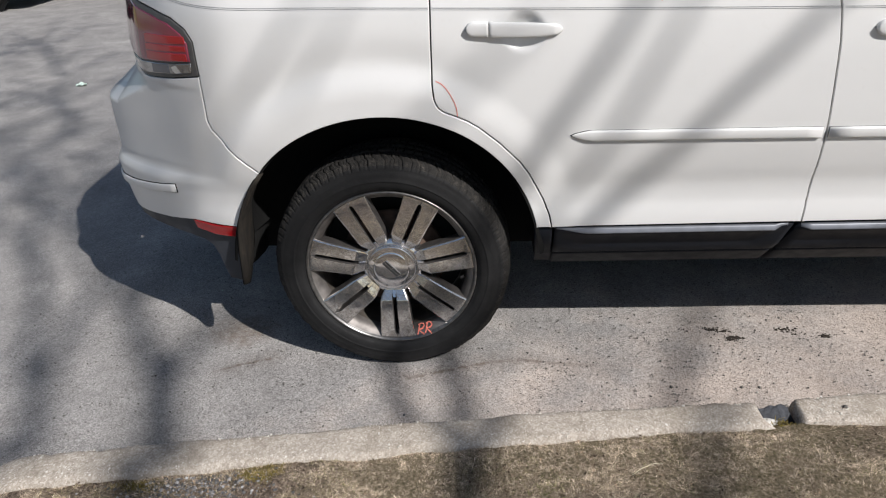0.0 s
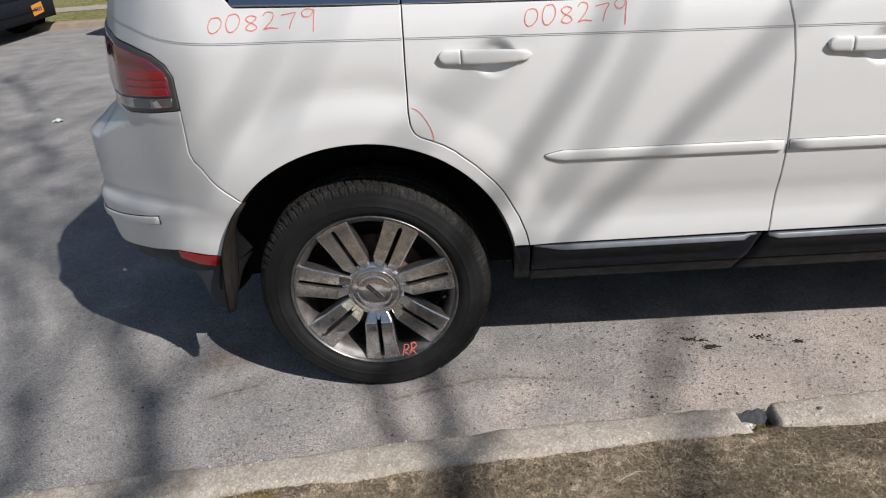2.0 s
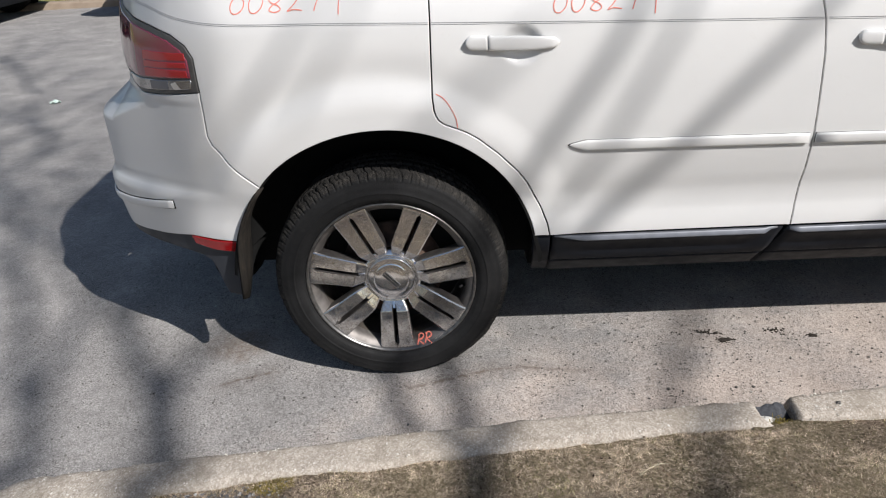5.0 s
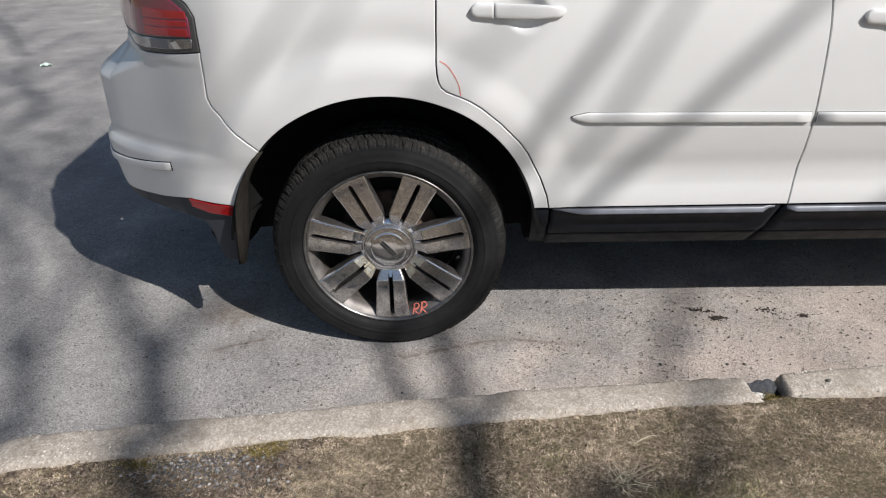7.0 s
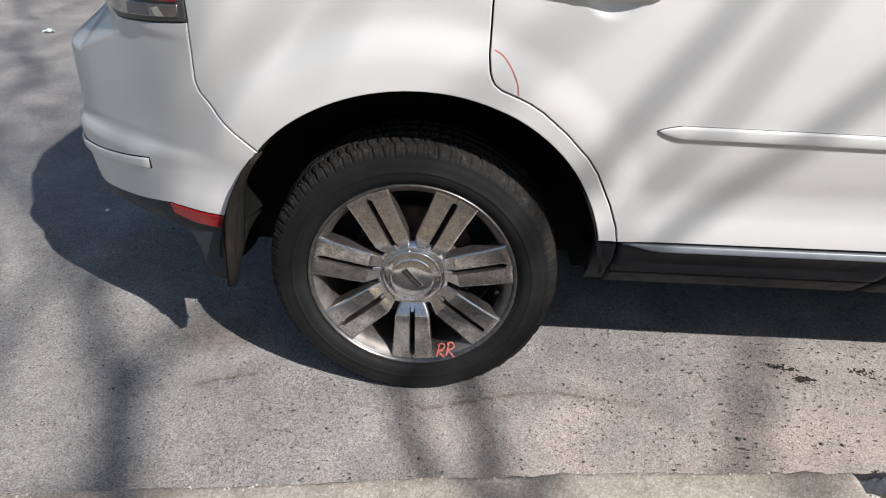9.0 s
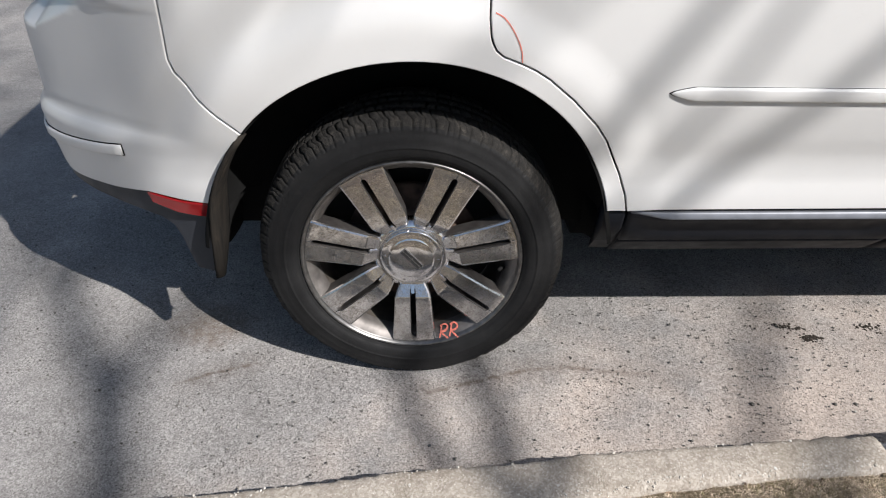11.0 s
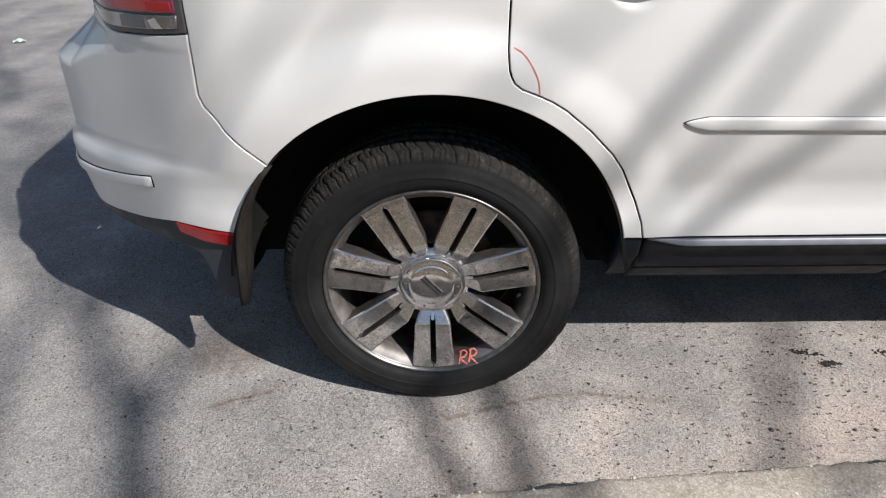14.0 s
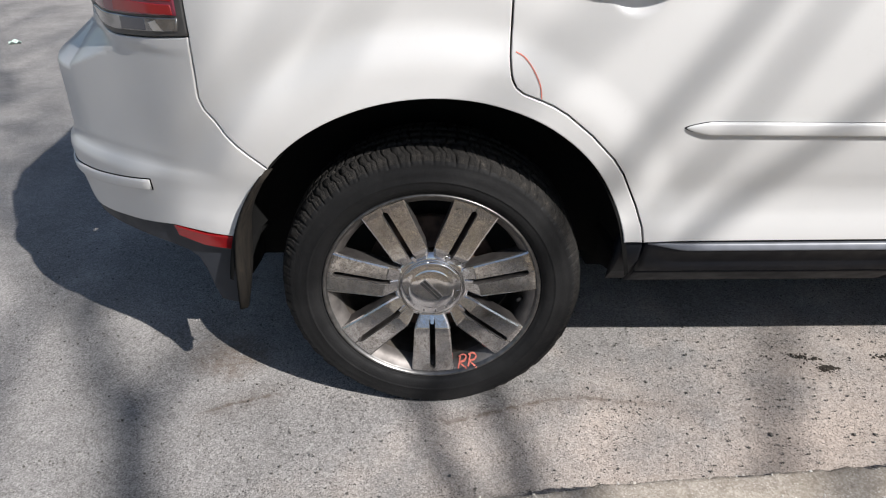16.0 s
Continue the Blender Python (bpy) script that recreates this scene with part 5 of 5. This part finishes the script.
limb([(0.26, -1.25, 4.6), (0.19, -0.80, 4.9), (0.155, -0.50, 5.1)], 0.070, 0.046)
twig([(0.160, -0.55, 5.06), (0.11, -0.40, 5.2), (0.05, -0.28, 5.3), (0.0, -0.13, 5.4), (-0.04, 0.02, 5.5), on_side(0.35, 0.57, 5.7), on_side(0.43, 0.73, 5.8), on_side(0.52, 0.87, 5.9), on_side(0.61, 1.0, 6.0), on_side(0.70, 1.14, 6.1), on_side(0.95, 1.6, 6.5)], 0.034, 0.020)
twig([(0.160, -0.55, 5.06), (0.19, -0.40, 5.2), (0.22, -0.25, 5.35), (0.18, -0.04, 5.5), (0.15, 0.06, 5.6), on_side(0.63, 0.56, 5.7), on_side(0.83, 0.76, 5.85), on_side(0.95, 0.90, 5.95), on_side(1.06, 1.01, 6.05), on_side(1.16, 1.12, 6.15), on_side(1.5, 1.5, 6.6)], 0.036, 0.020)
twig([(0.16, 0.04, 5.6), (0.08, 0.26, 5.8), on_side(0.61, 0.72, 6.0), on_side(0.68, 0.85, 6.2), on_side(0.74, 0.97, 6.3), on_side(0.82, 1.12, 6.5), on_side(0.98, 1.5, 6.9)], 0.020, 0.014)
limb([(0.62, -1.0, 5.4), (0.70, -0.65, 5.8), (0.80, -0.35, 6.2), (0.90, -0.10, 6.5), (1.02, 0.22, 6.8), (1.3, 1.0, 7.4)], 0.042, 0.022)
twig([(0.69, -0.70, 5.8), (0.85, -0.55, 6.0), (1.1, -0.45, 6.2), (1.4, -0.38, 6.5)], 0.013, 0.009)
twig([on_side(-0.60, 0.60, 6.0), on_side(-0.42, 0.85, 6.3), on_side(-0.33, 0.98, 6.4), on_side(-0.21, 1.11, 6.6), on_side(0.0, 1.4, 7.0)], 0.015, 0.010)
twig([on_side(-0.22, 0.90, 6.6), on_side(-0.13, 1.04, 6.7), on_side(-0.06, 1.14, 6.9), on_side(0.1, 1.4, 7.2)], 0.012, 0.008)


def spray(start, heading, length, h, r0, depth):
    """A branch whose shade runs on over the road, with side branches."""
    rows = [start]
    x, y, k = start[0], start[1], h
    a = heading
    for i in range(5):
        a += rng.uniform(-0.22, 0.22)
        x, y, k = x + math.cos(a) * length / 5, y + math.sin(a) * length / 5, k + rng.uniform(0.05, 0.2)
        rows.append((x, y, k))
    rows[0] = (start[0], start[1], h)
    twig(rows, r0 * 0.98, max(0.006, r0 * 0.4))
    if depth:
        for i in range(1, 6):
            for side in (-1, 1):
                if rng.random() < 0.62:
                    spray(rows[i], a + side * rng.uniform(0.35, 0.8), length * rng.uniform(0.35, 0.6), rows[i][2], r0 * rng.uniform(0.4, 0.6), depth - 1)


# limbs over the road behind the car, from the upper crown
def upper(rows, by=1.45):
    return [(x, y, h * by) for x, y, h in rows]


limb(upper([(-0.40, -0.95, 4.9), (-0.66, -0.42, 5.2), (-0.79, -0.10, 5.4), (-0.90, 0.06, 5.5), (-1.0, 0.2, 5.6), (-1.16, 0.43, 5.8), (-1.35, 0.75, 6.0)]), 0.070, 0.032)
twig(upper([(-0.78, -0.11, 5.4), (-0.765, 0.06, 5.5), (-0.71, 0.24, 5.7), (-0.5, 0.8, 6.2)]), 0.044, 0.020)
limb(upper([(-0.85, -0.9, 5.0), (-1.08, -0.40, 5.3), (-1.22, -0.12, 5.5), (-1.36, 0.04, 5.6), (-1.58, 0.50, 5.9), (-1.9, 1.0, 6.2)]), 0.052, 0.028)
twig(upper([(-1.21, -0.13, 5.5), (-1.25, 0.05, 5.6), (-1.30, 0.30, 5.8), (-1.36, 0.6, 6.0)]), 0.036, 0.024)
for x, y, h, r in ((-1.35, 0.75, 8.7, 0.024), (-1.9, 1.0, 9.0, 0.026), (-1.36, 0.6, 8.7, 0.020), (-1.6, 0.55, 8.7, 0.017)):
    spray((x, y, h), rng.uniform(1.9, 2.5), rng.uniform(2.0, 2.8), h, r, 2)
for x, y, h, a, r in ((-3.2, 1.3, 8.6, 1.7, 0.032), (-2.6, 2.6, 8.9, 2.0, 0.030), (-4.2, 2.6, 9.1, 1.6, 0.030), (-3.6, 4.3, 9.4, 2.1, 0.028), (-4.8, 4.6, 9.4, 1.8, 0.028), (-2.4, 0.0, 8.1, 1.9, 0.030)):
    spray((x, y, h), a, rng.uniform(1.8, 2.6), h, r, 2)

# ---- loose things on road and kerb ----


def clump(name, label, category, x, y, bits, spread, size, material, seed, z=0.0, squash=0.45):
    """One lump, or a crumbled heap with a few larger pieces in its middle."""
    r = random.Random(seed)
    verts, faces = [], []
    for i in range(bits):
        core = bits > 4 and i < bits // 3
        v2, f2 = lump(r, size * (r.uniform(1.0, 1.7) if core else r.uniform(0.3, 0.9)), squash)
        far = spread * (0.45 if core else 1.15)
        ox, oy = r.gauss(0, far), r.gauss(0, far * 0.55)
        k = len(verts)
        verts += [(a + ox, b + oy, c + size * 0.10) for a, b, c in v2]
        faces += [tuple(q + k for q in f) for f in f2]
    ob = mesh_object(name, verts, faces, material, smooth=False)
    ob.location = (x, y, z)
    return tagged(ob, label, category)


for i, (x, y, bits, spread, size) in enumerate(((1.135, 0.128, 34, 0.020, 0.0085), (1.075, 0.182, 26, 0.020, 0.0060), (1.115, 0.170, 20, 0.018, 0.0060), (1.325, 0.176, 34, 0.024, 0.0065), (1.34, 0.150, 8, 0.012, 0.0050), (1.442, 0.138, 22, 0.010, 0.0075))):
    tagged(clump("dirt_clump", "crumbled dark wet dirt on the asphalt", "dirt", x, y, int(bits * 1.8), spread * 1.15, size * 0.72, CLOD, 30 + i, 0.0, 0.35), kind="stuff")
for i, (x, y, size) in enumerate(((1.082, -0.132, 0.012), (1.135, -0.133, 0.010), (0.870, -0.129, 0.008), (0.886, -0.129, 0.006), (0.656, -0.126, 0.007), (0.579, -0.138, 0.006), (-0.112, -0.281, 0.010), (1.015, -0.106, 0.007), (0.798, -0.173, 0.006),
                                  (0.60, 0.073, 0.006), (0.482, 0.0, 0.006), (0.324, -0.142, 0.007), (-0.022, -0.286, 0.006), (0.005, -0.278, 0.006), (-0.196, -0.183, 0.005), (1.6, 0.05, 0.008))):
    clump("pebble", "small dark pebble on the street", "pebble", x, y, 1, 0.0, size, GRIT, 60 + i, 0.0, 0.6)
clump("pebble", "small dark stone on the worn kerb", "pebble", 1.27, -0.36, 1, 0.0, 0.016, GRIT, 88, 0.118, 0.6)
clump("pebble", "dark curved twig scrap in the gutter", "twig", 0.042, -0.262, 1, 0.0, 0.013, SLATE, 91, 0.002, 0.5)
clump("pebble", "white stone chip in the car's shade", "pebble", -0.785, 0.487, 1, 0.0, 0.008, PALE, 92, 0.0, 0.7)

# broken dark stone in the kerb joint: split faces, thinning to a tail
rs = random.Random(41)
cuts = [Vector((rs.uniform(-1, 1), rs.uniform(-1, 1), rs.uniform(-0.6, 1))).normalized() for _ in range(9)]
bm = bmesh.new()
bmesh.ops.create_icosphere(bm, subdivisions=4, radius=1)
for v in bm.verts:
    for k, n in enumerate(cuts):
        over = v.co.dot(n) - (0.36 + 0.03 * (k % 5))
        if over > 0:
            v.co -= n * over
    v.co *= 1.25 + 0.22 * noise.noise(v.co * 5)
    full = 0.45 + 0.55 * (v.co.x + 1) / 2
    v.co = Vector((1.100 + v.co.x * 0.074, -0.358 + v.co.y * 0.056 * full + 0.012 * v.co.x, 0.064 + v.co.z * 0.115 * full))
block = part("broken_stone", bm, SLATE, None)
tagged(block, "broken dark slate-grey stone wedged in the kerb joint", "stone")
tagged(clump("kerb_rubble", "pale broken concrete crumbs in the kerb joint", "rubble", 1.060, -0.392, 40, 0.011, 0.011, BREAK, 97, 0.092), kind="stuff")

# crumpled litter on the road
bm = bmesh.new()
bmesh.ops.create_grid(bm, x_segments=8, y_segments=6, size=0.5)
for v in bm.verts:
    v.co = Vector((v.co.x * 0.085, v.co.y * 0.06, 0.012 + 0.022 * noise.noise(v.co * 3.0)))
bmesh.ops.solidify(bm, geom=bm.faces[:], thickness=0.003)
lit = part("litter", bm, PALE, None)
lit.location, lit.rotation_euler = (-3.2, 3.9, 0.004), (0, 0, 0.5)
tagged(lit, "crumpled pale green paper litter on the street", "litter")

# grit on the asphalt
rg = random.Random(11)
stones = [lump(rg, 1.0, 0.6, 1) for _ in range(10)]
bits = []
for i in range(14000):
    x, y = rg.uniform(-1.5, 1.8), rg.uniform(-0.45, 0.9)
    if y < float(KERB_FRONT(x)) + 0.01:
        continue
    if x < 0.35 and rg.random() < 0.45:
        continue
    vs, fs = stones[rg.randrange(10)]
    size = 0.0013 + 0.0030 * rg.random() ** 5
    bits.append(([(a * size, b * size, c * size) for a, b, c in vs], fs, (x, y, 0.003)))
scatter_mesh("road_grit", bits, GRIT, label="fine dark and pale grit on the asphalt", category="grit", kind="stuff")
bits = []
for i in range(2600):
    x = rg.uniform(-1.3, 1.9)
    if 1.0 < x < 1.17:
        continue
    f, b = float(KERB_FRONT(x)), float(KERB_BACK(x))
    u = rg.uniform(0.08, 0.97)
    h = float(np.interp(u, [0, 0.1, 0.9, 1.0], [0.112, 0.118, 0.118, 0.106]))
    size = 0.0011 + 0.0036 * rg.random() ** 3
    vs, fs = stones[rg.randrange(10)]
    bits.append(([(a * size, b2 * size, c * size) for a, b2, c in vs], fs, (x, f + (b - f) * u, h)))
scatter_mesh("kerb_pebbles", bits, make_stone("kerb_pebble", ((0.0, (0.30, 0.26, 0.21)), (0.6, (0.50, 0.46, 0.40)), (1.0, (0.78, 0.76, 0.72)))), label="pale pebbles exposed in the worn kerb", category="pebbles", kind="stuff")
# gravel patch at the edge of the verge
bits = []
for i in range(1500):
    x, y = rg.gauss(-0.43, 0.10), rg.gauss(-0.665, 0.042)
    if y > float(KERB_BACK(x)) - 0.005:
        continue
    size = 0.0012 + 0.0052 * rg.random() ** 4
    vs, fs = stones[rg.randrange(10)]
    bits.append(([(a * size, b2 * size, c * size) for a, b2, c in vs], fs, (x, y, verge_height(x, y) + 0.001)))
scatter_mesh("gravel", bits, GRAVEL, label="grey and white crushed gravel beside the kerb", category="gravel", kind="stuff")

# ---- grass on the verge ----


def blade(rg, x, y, z, length, lean, width):
    a = rg.uniform(0, 6.283)
    ux, uy = math.cos(a), math.sin(a)
    px, py = -uy * width, ux * width
    pts = []
    for t, w in ((0.0, 1.0), (0.5, 0.8), (1.0, 0.12)):
        h = length * (t * math.cos(lean) + 0.12 * t * (1 - t))
        d = length * t * math.sin(lean)
        pts.append((x + ux * d - px * w, y + uy * d - py * w, z + h))
        pts.append((x + ux * d + px * w, y + uy * d + py * w, z + h))
    return pts, [(0, 1, 3, 2), (2, 3, 5, 4)]


GX, GD = np.arange(-1.7, 2.31, 0.02), np.arange(0.0, 1.9, 0.02)
VERGE_Z = np.array([[verge_height(x, float(KERB_BACK(x)) - q) for q in GD] for x in GX])


def over_grid(table, x, q):
    """Values of a table over the verge at arrays of x and of distance behind the kerb."""
    i, j = (x - GX[0]) / 0.02, q / 0.02
    i0, j0 = np.clip(i.astype(int), 0, len(GX) - 2), np.clip(j.astype(int), 0, len(GD) - 2)
    u, v = np.clip(i - i0, 0, 1), np.clip(j - j0, 0, 1)
    return (table[i0, j0] * (1 - u) * (1 - v) + table[i0 + 1, j0] * u * (1 - v) + table[i0, j0 + 1] * (1 - u) * v + table[i0 + 1, j0 + 1] * u * v)


def cover(fn):
    return np.array([[fn(x, float(KERB_BACK(x)) - q) for q in GD] for x in GX])


def lawn(name, material, count, seed, keep, length, width, lean, label):
    """Many short one-sided blades, thinned by the table keep."""
    r = np.random.RandomState(seed)
    x = r.uniform(-1.35, 1.9, count)
    q = np.abs(r.normal(0, 1, count)) * 0.27 - 0.012
    ok = r.uniform(0, 1, count) < over_grid(keep, x, np.maximum(q, 0))
    x, q = x[ok], q[ok]
    n = len(x)
    y = KERB_BACK(x) - q
    z = over_grid(VERGE_Z, x, np.maximum(q, 0)) - 0.002
    a, tilt, ln, w = r.uniform(0, 6.283, n), r.uniform(*lean, n), r.uniform(*length, n), r.uniform(*width, n)
    ux, uy = np.cos(a), np.sin(a)
    base = np.stack([x, y, z], 1)
    side = np.stack([-uy * w, ux * w, np.zeros(n)], 1)
    mid = base + np.stack([ux * ln * 0.5 * np.sin(tilt), uy * ln * 0.5 * np.sin(tilt), ln * (0.5 * np.cos(tilt) + 0.10)], 1)
    tip = base + np.stack([ux * ln * np.sin(tilt), uy * ln * np.sin(tilt), ln * np.cos(tilt)], 1)
    verts = np.stack([base - side, base + side, mid + side * 0.7, mid - side * 0.7, tip], 1).reshape(-1, 3)
    k = np.arange(n) * 5
    tris = np.stack([k, k + 1, k + 2, k, k + 2, k + 3, k + 3, k + 2, k + 4], 1).reshape(-1)
    me = bpy.data.meshes.new(name)
    me.vertices.add(n * 5)
    me.vertices.foreach_set("co", verts.ravel().astype(np.float32))
    me.loops.add(n * 9)
    me.loops.foreach_set("vertex_index", tris.astype(np.int32))
    me.polygons.add(n * 3)
    me.polygons.foreach_set("loop_start", np.arange(0, n * 9, 3, dtype=np.int32))
    me.polygons.foreach_set("use_smooth", np.ones(n * 3, dtype=bool))
    me.update(calc_edges=True)
    me.materials.append(material)
    return tagged(new(name, me), label, "grass", kind="stuff")


def bare(x, y):
    """Where the turf is worn away to earth or gravel."""
    p = 0.60 + 1.1 * wobble(x, y, 6.0, 3.0) + 1.5 * wobble(x, y, 30.0, 6.0)
    if math.hypot((x + 0.44) / 0.24, (y + 0.69) / 0.085) < 1:
        p *= 0.15
    p -= 0.55 * float(ease(0.95, 1.30, x)) + 0.25 * float(ease(-0.55, -0.85, x))
    return min(1.0, max(0.05, p))


lawn("dry_grass", STRAW, 560000, 21, cover(bare), (0.005, 0.016), (0.00022, 0.00062), (0.9, 1.58), "matted dry straw-coloured grass on the verge")
lawn("green_grass", GREEN, 120000, 22, cover(lambda x, y: (0.85 if wobble(x, y, 4.6, 8.0) + 0.8 * wobble(x, y, 21.0, 2.0) > 0.16 else 0.05) * min(1, bare(x, y) + 0.2)), (0.004, 0.012), (0.0004, 0.0009), (0.6, 1.5), "short green grass growing through the dry turf")
lawn("moss_grass", MOSS, 500000, 23, cover(lambda x, y: max(0.0, min(1.0, 2.2 - 2.0 * min(math.hypot((x + 0.285) / 0.060, (y + 0.605) / 0.036), math.hypot((x + 0.60) / 0.07, (y + 0.650) / 0.022)) + 1.2 * wobble(x, y, 40, 3.0)))), (0.004, 0.011), (0.0005, 0.0010), (0.3, 1.3), "yellow-green moss tuft beside the kerb")

# dead leaf scraps and bark crumbs in the turf
r2 = random.Random(77)
bits = []
for i in range(1300):
    x, q = r2.uniform(-1.3, 1.9), abs(r2.gauss(0, 0.30))
    if wobble(x, -q, 5.0, 12.0) < -0.05 and r2.random() < 0.7:
        continue
    y = float(KERB_BACK(x)) - q
    ln, wd, a, lift = r2.uniform(0.002, 0.006), r2.uniform(0.001, 0.0032), r2.uniform(0, 6.283), r2.uniform(-0.004, 0.005)
    c, s = math.cos(a), math.sin(a)
    vs = [(c * u - s * v, s * u + c * v, h) for u, v, h in ((-ln, -wd * 0.5, 0), (0, -wd, lift), (ln, 0, 0.002), (0, wd, lift * 0.6), (-ln, wd * 0.5, 0.001))]
    bits.append((vs, [(0, 1, 3, 4), (1, 2, 3)], (x, y, verge_height(x, y) + r2.uniform(0.002, 0.008))))
scatter_mesh("leaf_litter", bits, DEAD_LEAF, label="brown dead leaf scraps in the turf", category="leaf litter", kind="stuff")


def tuft(x, y, count, length, seed, material, label, spread=0.012, flat=0.5, wide=0.0012):
    rg = random.Random(seed)
    verts, faces = [], []
    for i in range(count):
        vs, fs = blade(rg, rg.gauss(0, spread), rg.gauss(0, spread * 0.8), 0.0, length * rg.uniform(0.4, 1.0), rg.uniform(flat, 1.45), wide * rg.uniform(0.6, 1.3))
        n = len(verts)
        verts += vs
        faces += [tuple(q + n for q in f) for f in fs]
    ob = mesh_object("grass_tuft", verts, faces, material)
    ob.location = (x, y, verge_height(x, y) - 0.004)
    return tagged(ob, label, "grass tuft", "tufts on the verge", "stuff")


tuft(0.63, -0.725, 26, 0.085, 3, BLEACHED, "sparse bleached grass tuft on the verge", 0.016, 0.95, 0.0010)
tuft(0.60, -0.745, 18, 0.075, 4, BLEACHED, "sparse bleached grass tuft on the verge", 0.014, 0.95, 0.0010)
tuft(0.72, -0.79, 170, 0.040, 5, GREEN, "low green grass tuft on the verge", 0.030, 0.4, 0.0011)
tuft(0.79, -0.82, 150, 0.040, 6, GREEN, "low green grass tuft on the verge", 0.028, 0.4, 0.0011)
tuft(0.76, -0.85, 40, 0.060, 8, BLEACHED, "sparse bleached grass tuft on the verge", 0.020, 0.7, 0.0010)
tuft(0.90, -0.76, 110, 0.030, 9, GREEN, "low green grass tuft on the verge", 0.022, 0.4, 0.0010)
tuft(0.46, -0.66, 90, 0.026, 10, GREEN, "low green grass tuft on the verge", 0.026, 0.4, 0.0010)
tuft(1.092, -0.408, 110, 0.017, 7, MOSS, "olive grass tuft in the kerb joint", 0.011)

# a long dry stalk lying on the turf
vs, fs = tube([(0.655, -0.620, 0.128), (0.680, -0.606, 0.137), (0.712, -0.592, 0.138), (0.738, -0.584, 0.130)], [0.0007, 0.0008, 0.0007, 0.0004], 6)
tagged(recalc(mesh_object("dry_stalk", vs, fs, BLEACHED)), "long pale dry grass stalk on the turf", "stalk")
